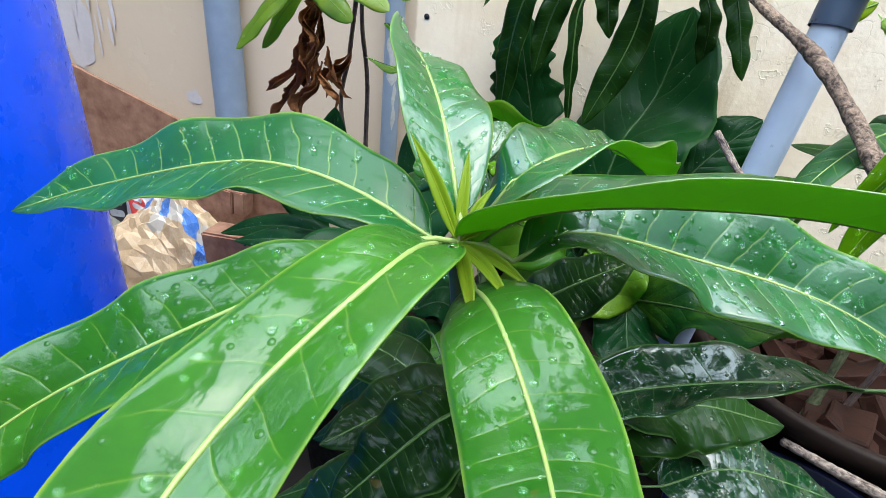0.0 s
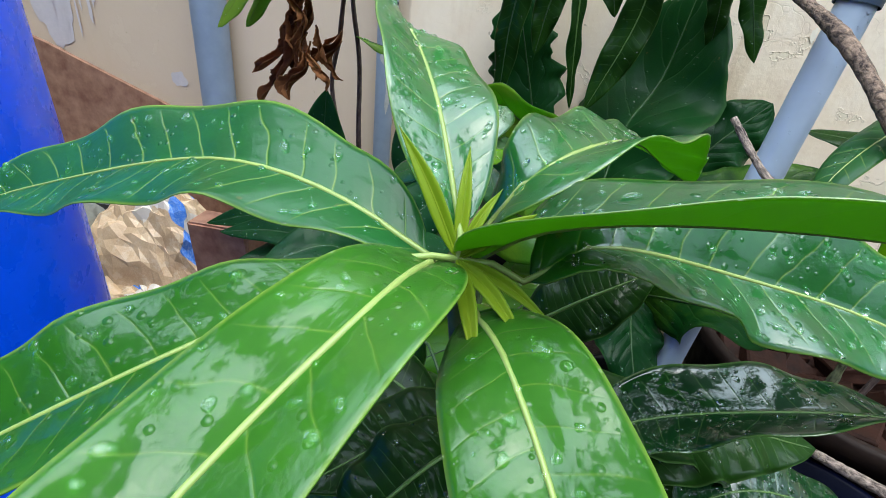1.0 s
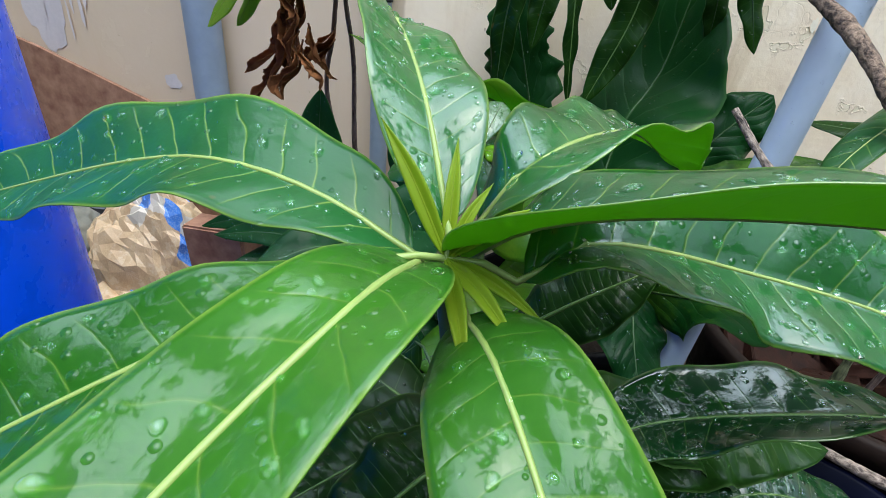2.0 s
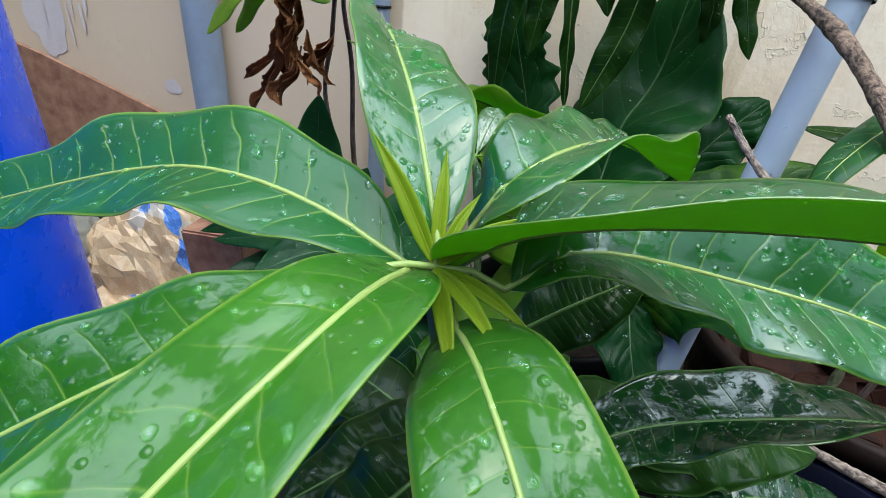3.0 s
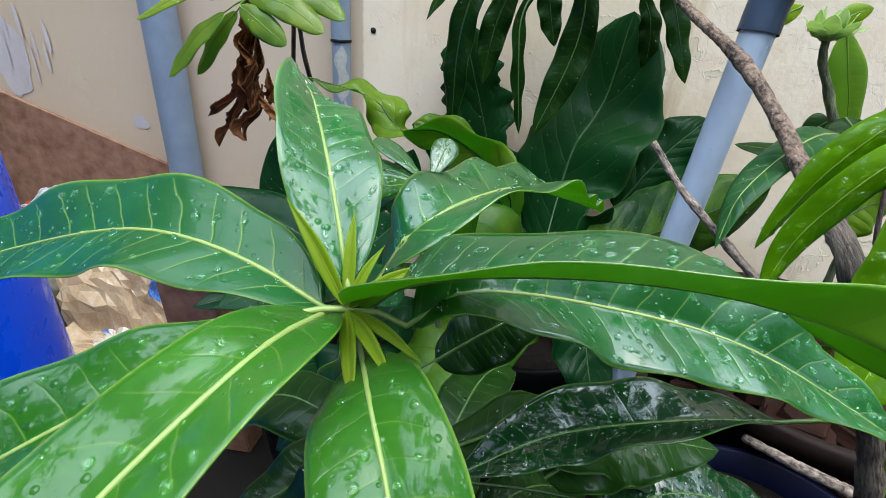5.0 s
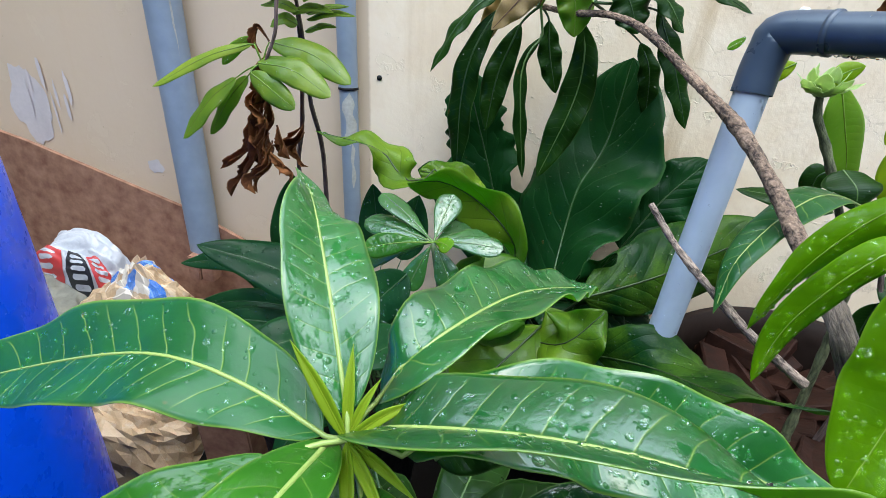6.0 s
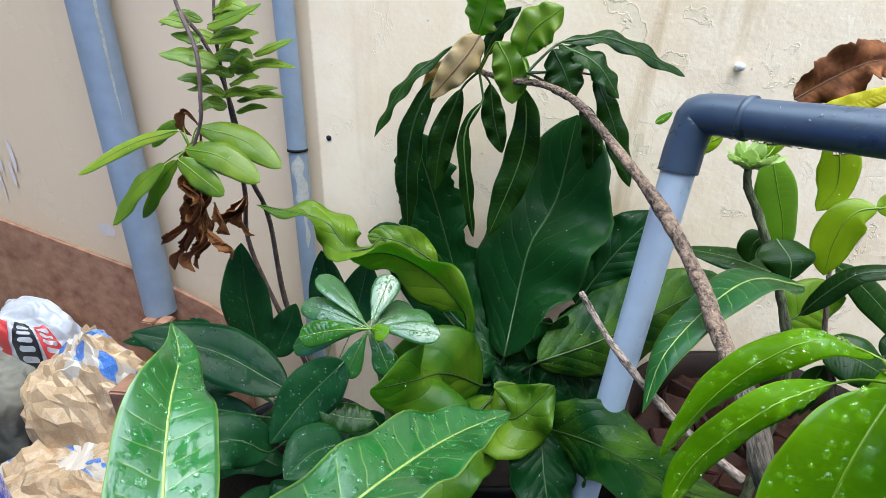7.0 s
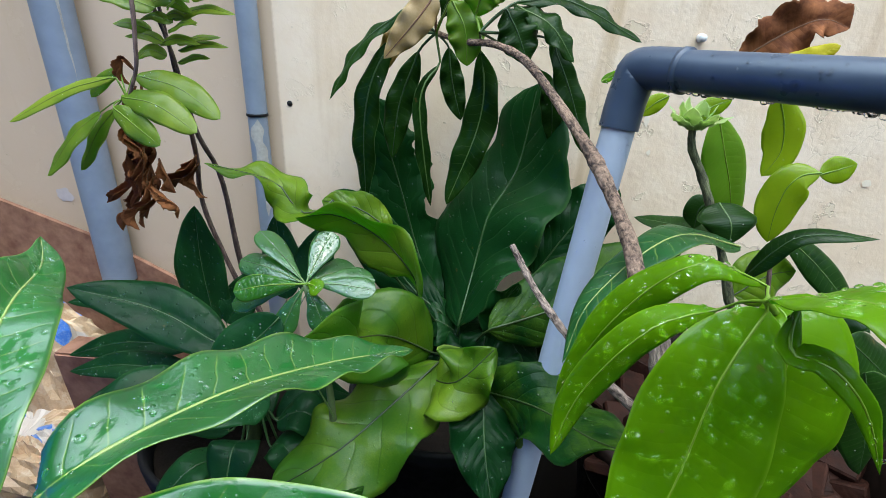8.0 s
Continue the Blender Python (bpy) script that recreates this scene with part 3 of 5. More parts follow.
# unseen walls, added to cut the low sky and keep reflections dark
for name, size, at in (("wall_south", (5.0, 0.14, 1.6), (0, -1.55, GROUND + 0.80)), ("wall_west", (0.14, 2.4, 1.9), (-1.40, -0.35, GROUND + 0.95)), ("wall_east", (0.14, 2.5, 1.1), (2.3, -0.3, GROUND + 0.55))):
    tagged(mesh_object(name, box_bm(size, at, None, 0.0), M_BACK, smooth=False), "unseen dark wall added to block low sky light", "wall", kind="structure")


def blotch(x, z, w, h, seed, mat, name="bare_patch", proud=0.0012):
    """A patch on the wall with a torn outline."""
    bm = bmesh.new()
    ring = []
    for k in range(40):
        a = 2 * math.pi * k / 40
        r = 1 + 0.45 * noise.noise((math.cos(a) * 1.2, math.sin(a) * 1.2, seed)) + 0.12 * noise.noise((math.cos(a) * 5, math.sin(a) * 5, seed + 3))
        ring.append(bm.verts.new((x + w * r * math.cos(a), WALL_Y - proud, z + h * r * math.sin(a))))
    bm.faces.new(list(reversed(ring)))
    return part(name, bm, mat, wall, "patch of bare bluish primer" if name == "bare_patch" else "", False)


# ---------------------------------------------------------------- pipes on the wall
def wall_pipe(name, x, radius, low, high, label, mark=None):
    y = WALL_Y - radius - 0.004
    p = thing(name, (x, y, low), label, "pipe", "pipes on the wall")
    o = p.location
    part("tube", tube_bm([(x, y, low), (x, y, (low + high) / 2), (x, y, high)], (radius, radius), 24, 6, 0, 0, Vector(o), False), M_PIPE, p)
    return p


pipe_a = wall_pipe("drain_pipe", -0.556, 0.0285, 0.545, 2.05, "thick grey plastic drain pipe along the wall")
pipe_b = wall_pipe("thin_pipe", -0.254, 0.0150, 0.45, 2.05, "thin grey plastic pipe with a paint-stained joint")
part("joint_collar", tube_bm([(-0.254, pipe_b.location.y, 0.865), (-0.254, pipe_b.location.y, 0.869)], (0.0162, 0.0162), 24, 3, 0.04, 2, Vector(pipe_b.location)), M_BLACKPOT, pipe_b, "dark wire tied round the joint")

# standing pipe with an elbow
post = thing("water_pipe", (0.155, 0.432, GROUND), "pale grey plastic pipe with a dark elbow and dripping arm", "pipe")
PO = Vector(post.location)
foot, crook = Vector((0.156, 0.455, GROUND)), Vector((0.242, 0.552, 0.981))
lift = (crook - foot).normalized()
arm = Vector((1.0, -1.15, 0.03)).normalized()
part("riser", tube_bm([foot, foot.lerp(crook, 0.5), crook - lift * 0.03], (0.0146, 0.0146), 24, 4, 0, 0, PO, False), M_WHITEPIPE, post, "pale grey riser pipe")
bend = [crook - lift * 0.052, crook - lift * 0.03, crook - lift * 0.012 + arm * 0.002, crook + arm * 0.004 - lift * 0.002, crook + arm * 0.020, crook + arm * 0.045]
part("elbow", tube_bm(bend, (0.0172, 0.0172), 24, 32, 0, 0, PO, False), M_FITTING, post, "dark grey elbow fitting")
part("arm", tube_bm([crook + arm * 0.03, crook + arm * 0.4, crook + arm * 0.9], (0.0158, 0.0158), 24, 4, 0, 0, PO, False), M_FITTING, post, "dark grey arm, wet with drops")
part("collar", tube_bm([crook + arm * 0.043, crook + arm * 0.047], (0.0179, 0.0179), 24, 3, 0, 0, PO), M_FITTING, post)

# ---------------------------------------------------------------- blue barrel
barrel = thing("barrel", (-0.545, 0.18, GROUND), "bright blue plastic drum, scuffed", "barrel")
part("body", lathe_bm([(0.0, 0.0), (0.235, 0.0), (0.25, 0.02), (0.252, 0.3), (0.25, 0.55), (0.247, 0.745), (0.240, 0.767)], 72), M_BARREL, barrel)
part("lid", lathe_bm([(0.244, 0.763), (0.248, 0.769), (0.246, 0.787), (0.236, 0.793), (0.222, 0.788), (0.218, 0.777), (0.0, 0.775)], 72), M_BARREL, barrel, "blue plastic lid")

# ---------------------------------------------------------------- board and sacks
board = thing("plywood_board", (-0.8, 0.835, GROUND), "brown plywood board leaning on the wall", "board")
bm = bmesh.new()
outline = [(-1.35, 0.83), (-0.92, 0.722), (-0.60, 0.62), (-0.46, 0.555), (-0.41, 0.52), (-0.40, GROUND), (-1.35, GROUND)]
fr = [bm.verts.new((x + 0.8, 0.0 - 0.004, z - GROUND)) for x, z in outline]
bk = [bm.verts.new((x + 0.8, 0.004, z - GROUND)) for x, z in outline]
bm.faces.new(list(reversed(fr)))
bm.faces.new(bk)
for k in range(len(outline)):
    j = (k + 1) % len(outline)
    bm.faces.new((fr[k], fr[j], bk[j], bk[k]))
bmesh.ops.recalc_face_normals(bm, faces=bm.faces[:])
mesh_object("panel", bm, M_PLY, board, smooth=False)


def pot(x, y, top, radius, height, mat, label, soil_drop=0.03):
    p = thing("plant_pot", (x, y, top - height), label, "pot", "plant pots")
    r = radius
    part("body", lathe_bm([(0.0, 0.0), (r * 0.72, 0.0), (r * 0.76, 0.01), (r * 0.95, height - 0.03), (r * 1.0, height - 0.028), (r * 1.02, height - 0.004),
                           (r * 1.0, height), (r * 0.95, height - 0.002), (r * 0.92, height - 0.04), (r * 0.88, height - soil_drop - 0.02)], 56), mat, p)
    bm = bmesh.new()
    bmesh.ops.create_circle(bm, cap_ends=False, segments=40, radius=r * 0.91)
    bmesh.ops.contextual_create(bm, geom=bm.edges[:])
    bmesh.ops.poke(bm, faces=bm.faces[:])
    bmesh.ops.subdivide_edges(bm, edges=bm.edges[:], cuts=3, use_grid_fill=True)
    for v in bm.verts:
        v.co.z = height - soil_drop + 0.012 * noise.noise(v.co * 18)
    part("soil", bm, M_SOIL, p, "dark wet soil")
    return p


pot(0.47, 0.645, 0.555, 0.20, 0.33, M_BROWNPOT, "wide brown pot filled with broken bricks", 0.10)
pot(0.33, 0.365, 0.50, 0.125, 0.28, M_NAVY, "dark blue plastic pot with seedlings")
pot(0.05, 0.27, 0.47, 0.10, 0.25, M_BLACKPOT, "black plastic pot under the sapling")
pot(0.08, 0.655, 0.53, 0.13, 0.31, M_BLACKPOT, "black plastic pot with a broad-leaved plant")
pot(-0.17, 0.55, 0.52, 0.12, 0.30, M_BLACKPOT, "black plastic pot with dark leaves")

drip = bmesh.new()
rnd = random.Random(8)
for k in range(105):
    c = crook + arm * (0.03 + 0.36 * rnd.random())
    k_ = rnd.uniform(-0.3, 0.3)
    down = Vector((0.75 * k_, 0.65 * k_, -1)).normalized()
    r_ = rnd.uniform(0.0012, 0.0032)
    dome(drip, c + down * 0.0155 - PO, down, r_, rnd.uniform(0.6, 1.2), 1.0, 0.0)
for k in range(70):
    c = crook + arm * (0.03 + 0.34 * rnd.random())
    up = (Vector((-0.75, -0.65, 0.0)) + Vector((0, 0, rnd.uniform(-0.6, 1.3)))).normalized()
    dome(drip, c + up * 0.0156 - PO, up, rnd.uniform(0.0006, 0.0016), 0.4, 1.2, 0.0)
for k in range(40):
    c = foot.lerp(crook, rnd.uniform(0.45, 0.93))
    out = Vector((rnd.uniform(-0.9, 0.9), -1, 0)).normalized()
    dome(drip, c + out * 0.0145 - PO, out, rnd.uniform(0.0006, 0.0015), 0.4, 1.3, 1.57)
drops = part("water_drop", drip, M_WATER, post, "clear drops hanging under the arm")
drops["kind"] = "stuff"
# worn light line down the drain pipe, whitewash and wire on the thin pipe
def pipe_mark(pipe, x, radius, z0, z1, a0, a1, seed, mat, name, label):
    """A thin skin of paint on a pipe, with torn ends."""
    bm = bmesh.new()
    y = pipe.location.y
    rows, cols = 28, 8
    grid = []
    for i in range(rows + 1):
        z = z0 + (z1 - z0) * i / rows
        lo = a0 + 0.5 * (a1 - a0) * (0.25 + noise.noise((z * 45, seed, 0.3)) * 0.9)
        hi = a1 + 0.5 * (a1 - a0) * (noise.noise((z * 45, seed, 5.3)) * 0.9 - 0.25)
        ends = min(1.0, 6 * i / rows, 6 * (1 - i / rows))
        mid_ = (lo + hi) / 2
        lo, hi = mid_ + (lo - mid_) * ends, mid_ + (hi - mid_) * ends
        grid.append([bm.verts.new(Vector((x + (radius + 0.0007) * math.sin(lo + (hi - lo) * j / cols), y - (radius + 0.0007) * math.cos(lo + (hi - lo) * j / cols), z)) - pipe.location) for j in range(cols + 1)])
    for i in range(rows):
        for j in range(cols):
            bm.faces.new((grid[i][j], grid[i][j + 1], grid[i + 1][j + 1], grid[i + 1][j]))
    return part(name, bm, mat, pipe, label)


pipe_mark(pipe_b, -0.254, 0.0150, 0.775, 0.862, -0.5, 1.0, 2.0, M_WASH, "whitewash", "white paint smear on the pipe")
pipe_mark(pipe_b, -0.254, 0.0150, 0.70, 0.78, 0.3, 0.9, 6.0, M_WASH, "whitewash", "white paint smear on the pipe")
pipe_mark(pipe_a, -0.556, 0.0285, 0.90, 1.35, 0.95, 1.12, 3.0, M_WASH, "paint_line", "pale worn line down the pipe")
part("socket", tube_bm([(-0.254, pipe_b.location.y, 0.869), (-0.254, pipe_b.location.y, 1.4), (-0.254, pipe_b.location.y, 2.04)], (0.0157, 0.0157), 24, 4, 0, 0, Vector(pipe_b.location), False), M_PIPE, pipe_b)

# ---------------------------------------------------------------- near mango sapling
sapling = thing("mango_sapling", (0.02, 0.20, 0.45), "young mango sapling with wet glossy green leaves", "plant")
CROWN = Vector((-0.003, 0.156, 0.852))
stem(sapling, [(0.05, 0.26, 0.42), (0.03, 0.21, 0.62), (0.010, 0.175, 0.76), (0.000, 0.160, 0.83), CROWN], (0.007, 0.006, 0.005, 0.0045, 0.004), M_STEM, "trunk")
# whorl round the crown
leaf(sapling, [(-0.012, 0.158, 0.850), (-0.045, 0.165, 0.860), (-0.091, 0.172, 0.859), (-0.160, 0.172, 0.836), (-0.201, 0.164, 0.819)], 0.0463, (-0.041, -0.300, 0.953), (-0.053, -0.612, 0.789), fold=16, curl=0.04, wave=0.05, waves=4, mats=MANGO_CLEAN, stalk=CROWN, drops=150, count=44, across=9)
leaf(sapling, [(-0.004, 0.160, 0.859), (-0.020, 0.188, 0.885), (-0.040, 0.224, 0.899), (-0.059, 0.258, 0.899), (-0.073, 0.274, 0.905)], 0.0385, (0.165, -0.629, 0.759), (0.885, -0.023, 0.464), fold=23, curl=0.15, wave=0.04, waves=3, mats=MANGO, stalk=CROWN, drops=170, count=44, across=9)
leaf(sapling, [(0.002, 0.178, 0.852), (0.015, 0.180, 0.873), (0.042, 0.222, 0.874), (0.067, 0.274, 0.854), (0.097, 0.322, 0.831)], 0.0482, (-0.295, -0.333, 0.895), (0.547, 0.816, -0.187), fold=23, curl=0.11, wave=0.045, waves=5, mats=MANGO, stalk=CROWN, drops=150, count=44, across=9)
leaf(sapling, [(-0.001, 0.169, 0.843), (0.020, 0.150, 0.869), (0.061, 0.142, 0.882), (0.101, 0.133, 0.886), (0.149, 0.126, 0.874)], 0.0457, (-0.290, 0.139, 0.947), (-0.877, 0.430, 0.215), fold=28, curl=0.12, wave=0.02, waves=3, mats=MANGO, stalk=CROWN, drops=130, count=44, across=9)
leaf(sapling, [(0.017, 0.157, 0.849), (0.033, 0.163, 0.860), (0.076, 0.183, 0.850), (0.129, 0.186, 0.840), (0.187, 0.180, 0.814)], 0.0476, (-0.798, -0.461, 0.389), (0.385, -0.459, 0.801), fold=28, curl=0.12, wave=0.045, waves=5, mats=MANGO, stalk=CROWN, drops=190, count=44, across=9)
leaf(sapling, [(0.005, 0.146, 0.843), (0.015, 0.122, 0.850), (0.029, 0.093, 0.843), (0.036, 0.060, 0.846), (0.046, 0.027, 0.846)], 0.0361, (-0.245, -0.412, 0.878), (-0.067, -0.257, 0.964), fold=15, curl=0.18, wave=0.02, mats=MANGO_FRONT, stalk=CROWN, drops=55, count=44, across=9)
leaf(sapling, [(-0.009, 0.158, 0.849), (-0.011, 0.116, 0.864), (-0.029, 0.068, 0.849), (-0.031, 0.020, 0.837), (-0.040, -0.029, 0.829)], 0.0343, (0.037, 0.396, 0.918), (0.449, 0.398, 0.800), fold=17, curl=0.06, wave=0.015, mats=MANGO_FRONT, stalk=CROWN, drops=55, count=44, across=9, rib=0.0008)
leaf(sapling, [(-0.021, 0.143, 0.853), (-0.046, 0.118, 0.845), (-0.073, 0.098, 0.832), (-0.102, 0.081, 0.813), (-0.117, 0.051, 0.796)], 0.0401, (-0.008, 0.171, 0.985), (0.705, -0.091, 0.704), fold=18, curl=0.03, wave=0.025, mats=MANGO_FRONT, stalk=CROWN, drops=55, count=44, across=9)
# folded young leaves at the tip
for tip, w in (((-0.024, 0.164, 0.883), 0.0065), ((-0.006, 0.173, 0.878), 0.0052), ((0.005, 0.169, 0.869), 0.0042), ((0.020, 0.163, 0.868), 0.0055),
               ((0.009, 0.125, 0.843), 0.0062), ((0.019, 0.131, 0.848), 0.0056), ((0.024, 0.142, 0.848), 0.005)):
    tip = Vector(tip)
    leaf(sapling, [CROWN, CROWN.lerp(tip, 0.5) + Vector((0, 0, 0.002)), tip], w, (0.1, -0.8, 0.6), shape="spear", fold=40, wave=0.0, mats=BUD, rib=0.0004, count=14, across=3, label="folded yellow-green young leaf")
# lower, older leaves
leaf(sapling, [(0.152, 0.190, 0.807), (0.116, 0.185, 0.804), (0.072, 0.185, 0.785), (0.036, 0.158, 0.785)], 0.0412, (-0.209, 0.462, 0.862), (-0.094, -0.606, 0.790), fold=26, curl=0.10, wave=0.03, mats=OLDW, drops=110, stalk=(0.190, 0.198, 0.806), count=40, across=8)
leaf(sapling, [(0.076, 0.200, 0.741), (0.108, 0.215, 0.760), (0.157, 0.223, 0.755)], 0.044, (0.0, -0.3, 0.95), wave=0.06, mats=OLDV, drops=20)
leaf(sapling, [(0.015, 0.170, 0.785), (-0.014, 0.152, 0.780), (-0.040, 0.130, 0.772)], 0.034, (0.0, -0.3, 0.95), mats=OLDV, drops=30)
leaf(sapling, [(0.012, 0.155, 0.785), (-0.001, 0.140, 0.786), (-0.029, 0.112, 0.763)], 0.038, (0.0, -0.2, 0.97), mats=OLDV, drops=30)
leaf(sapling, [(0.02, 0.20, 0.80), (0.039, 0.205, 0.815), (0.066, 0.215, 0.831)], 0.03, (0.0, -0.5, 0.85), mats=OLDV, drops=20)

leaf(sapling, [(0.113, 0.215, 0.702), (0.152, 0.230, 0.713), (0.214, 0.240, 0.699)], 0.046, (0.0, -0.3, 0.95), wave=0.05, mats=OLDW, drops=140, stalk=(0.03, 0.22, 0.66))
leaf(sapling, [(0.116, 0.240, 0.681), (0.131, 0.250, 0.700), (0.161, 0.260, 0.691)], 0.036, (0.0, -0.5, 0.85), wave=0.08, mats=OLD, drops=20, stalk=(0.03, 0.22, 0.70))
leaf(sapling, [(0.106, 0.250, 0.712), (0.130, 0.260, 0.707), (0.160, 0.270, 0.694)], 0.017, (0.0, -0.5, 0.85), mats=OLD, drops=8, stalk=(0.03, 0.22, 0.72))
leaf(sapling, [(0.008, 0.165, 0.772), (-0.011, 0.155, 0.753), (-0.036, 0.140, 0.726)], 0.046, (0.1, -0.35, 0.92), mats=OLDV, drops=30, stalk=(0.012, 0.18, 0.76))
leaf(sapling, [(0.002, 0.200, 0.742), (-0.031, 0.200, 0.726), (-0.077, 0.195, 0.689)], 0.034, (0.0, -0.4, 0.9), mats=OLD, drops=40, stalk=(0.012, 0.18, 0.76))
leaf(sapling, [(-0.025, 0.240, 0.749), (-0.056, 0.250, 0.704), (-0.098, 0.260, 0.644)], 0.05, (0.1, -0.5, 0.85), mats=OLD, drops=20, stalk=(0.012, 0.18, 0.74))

# filler leaves, added to block light and darken the gaps below the crown
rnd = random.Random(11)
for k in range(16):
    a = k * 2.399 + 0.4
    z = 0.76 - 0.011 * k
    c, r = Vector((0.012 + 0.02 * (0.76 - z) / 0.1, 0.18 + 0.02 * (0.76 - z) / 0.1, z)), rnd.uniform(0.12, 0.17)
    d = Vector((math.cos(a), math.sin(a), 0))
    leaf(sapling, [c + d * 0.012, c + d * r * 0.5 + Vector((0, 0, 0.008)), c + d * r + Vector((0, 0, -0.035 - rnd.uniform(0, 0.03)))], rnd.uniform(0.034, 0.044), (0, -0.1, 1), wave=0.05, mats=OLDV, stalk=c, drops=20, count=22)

# ---------------------------------------------------------------- bent mango tree
tree = thing("mango_tree", (0.385, 0.34, 0.45), "bent mango tree with a bare brown branch and drooping dark leaves", "tree")
stem(tree, [(0.385, 0.34, 0.42), (0.355, 0.33, 0.56), (0.315, 0.32, 0.67), (0.245, 0.315, 0.805), (0.243, 0.335, 0.823), (0.248, 0.372, 0.830)], (0.0095, 0.0085, 0.0080, 0.0074, 0.0066), M_TRUNK, "trunk", 0.10, 16, 70, "rough grey bark trunk")
stem(tree, [(0.249, 0.371, 0.828), (0.239, 0.402, 0.850), (0.234, 0.440, 0.871), (0.215, 0.495, 0.907), (0.189, 0.570, 0.939), (0.152, 0.640, 0.976), (0.117, 0.680, 0.990), (0.078, 0.720, 0.991), (0.038, 0.760, 0.998)],
     (0.0065, 0.0060, 0.0063, 0.0056, 0.0053, 0.0066, 0.0050, 0.0048, 0.0049, 0.0043, 0.0049, 0.0041, 0.0039, 0.0038, 0.0042, 0.0035, 0.0033), M_BRANCH, "branch", 0.07, 12, 110)
stem(tree, [(0.274, 0.385, 0.738), (0.233, 0.395, 0.767), (0.201, 0.410, 0.794), (0.174, 0.435, 0.818), (0.152, 0.459, 0.845)], (0.0042, 0.0038, 0.0042, 0.0034, 0.0038, 0.0029, 0.0033, 0.0026, 0.0030, 0.0025), M_TWIG, "twig", 0.08, 10, 60)

# ---------------------------------------------------------------- right-hand mango seedling, bright new leaves
seedling = thing("mango_seedling", (0.40, 0.36, 0.45), "mango seedling with bright lime-green wet leaves", "plant")
HJ = Vector((0.246, 0.273, 0.911))
stem(seedling, [(0.40, 0.36, 0.45), (0.345, 0.35, 0.70), (0.285, 0.315, 0.865), HJ], (0.006, 0.005, 0.0036, 0.0024, 0.0016), M_RIB_LIME, "trunk")
leaf(seedling, [(0.262, 0.305, 0.903), (0.227, 0.298, 0.913), (0.199, 0.304, 0.877), (0.178, 0.303, 0.828)], 0.0190, (0.297, -0.314, 0.902), (0.462, -0.466, 0.755), shape="long", mats=LIME, rib=0.0005, stalk=HJ, drops=80, drop_r=0.0020, fold=-6, curl=0.3, wave=0.02)
leaf(seedling, [(0.240, 0.294, 0.894), (0.208, 0.279, 0.889), (0.185, 0.282, 0.847), (0.176, 0.278, 0.811)], 0.0185, (0.390, -0.735, 0.554), (0.059, -0.513, 0.856), shape="long", mats=LIME, rib=0.0005, stalk=HJ, drops=80, drop_r=0.0020, fold=-3, curl=0.3, wave=0.02)
leaf(seedling, [(0.248, 0.274, 0.907), (0.231, 0.259, 0.878), (0.221, 0.247, 0.832), (0.202, 0.228, 0.791)], 0.0540, (-0.209, -0.822, 0.529), (-0.206, -0.842, 0.498), shape="oval", mats=LIME, rib=0.0005, stalk=HJ, drops=120, drop_r=0.0023, fold=12, curl=0.1, wave=0.015, count=44, across=9)
leaf(seedling, [(0.247, 0.264, 0.916), (0.250, 0.248, 0.927), (0.256, 0.229, 0.933), (0.260, 0.205, 0.924)], 0.0358, (-0.003, -0.407, 0.913), mats=LIME, rib=0.0005, stalk=HJ, drops=45, drop_r=0.0023, fold=12, curl=0.16, wave=0.02)
leaf(seedling, [(0.262, 0.300, 0.899), (0.265, 0.281, 0.894), (0.262, 0.272, 0.868), (0.258, 0.265, 0.840), (0.262, 0.258, 0.815)], 0.058, (-0.184, -0.929, 0.321), shape="oval", mats=LIME, rib=0.0005, stalk=HJ, drops=30, drop_r=0.0018, fold=4, curl=0.2, wave=0.015)
leaf(seedling, [(0.251, 0.262, 0.916), (0.243, 0.247, 0.906), (0.251, 0.242, 0.906), (0.260, 0.237, 0.900), (0.269, 0.235, 0.888), (0.280, 0.235, 0.867)], 0.0110, (0.2, -0.60, 0.77), (-0.3, -0.8, 0.5), shape="spear", mats=LIME, rib=0.0006, drops=14, fold=20, label="narrow drooping green leaf")
# drooping leaves at the end of the branch
TIP, FORK = Vector((0.039, 0.750, 0.998)), Vector((0.098, 0.688, 1.002))


def drooping_leaf(pts, w, n, kit, lab):
    near = TIP if Vector(pts[0]).x < 0.085 else FORK
    leaf(tree, pts, w if kit in (SOFT, PALE) else w * 0.92, n, shape="ovate" if kit is PALE else "long", wave=0.11, waves=3.5, mats=kit, stalk=near, rib=0.0012, label=lab, drops=0, fold=10)


drooping_leaf([(0.001, 0.760, 1.026), (-0.060, 0.750, 0.978), (-0.100, 0.740, 0.910)], 0.028, (-0.4, -0.6, 0.6), OLD, "")
drooping_leaf([(-0.010, 0.760, 0.995), (-0.040, 0.750, 0.948), (-0.056, 0.750, 0.877), (-0.058, 0.760, 0.765)], 0.042, (-0.2, -1, 0.1), OLD, "")
drooping_leaf([(0.016, 0.760, 0.976), (-0.009, 0.760, 0.908), (-0.019, 0.760, 0.833)], 0.042, (0.1, -1, 0.1), OLD, "")
drooping_leaf([(0.045, 0.750, 0.962), (0.025, 0.730, 0.927), (0.030, 0.730, 0.858), (0.042, 0.740, 0.773)], 0.024, (0.6, -0.8, 0.1), OLDV, "")
drooping_leaf([(0.052, 0.780, 0.982), (0.059, 0.780, 0.939), (0.074, 0.780, 0.889)], 0.036, (0.2, -1, 0.1), OLD, "")
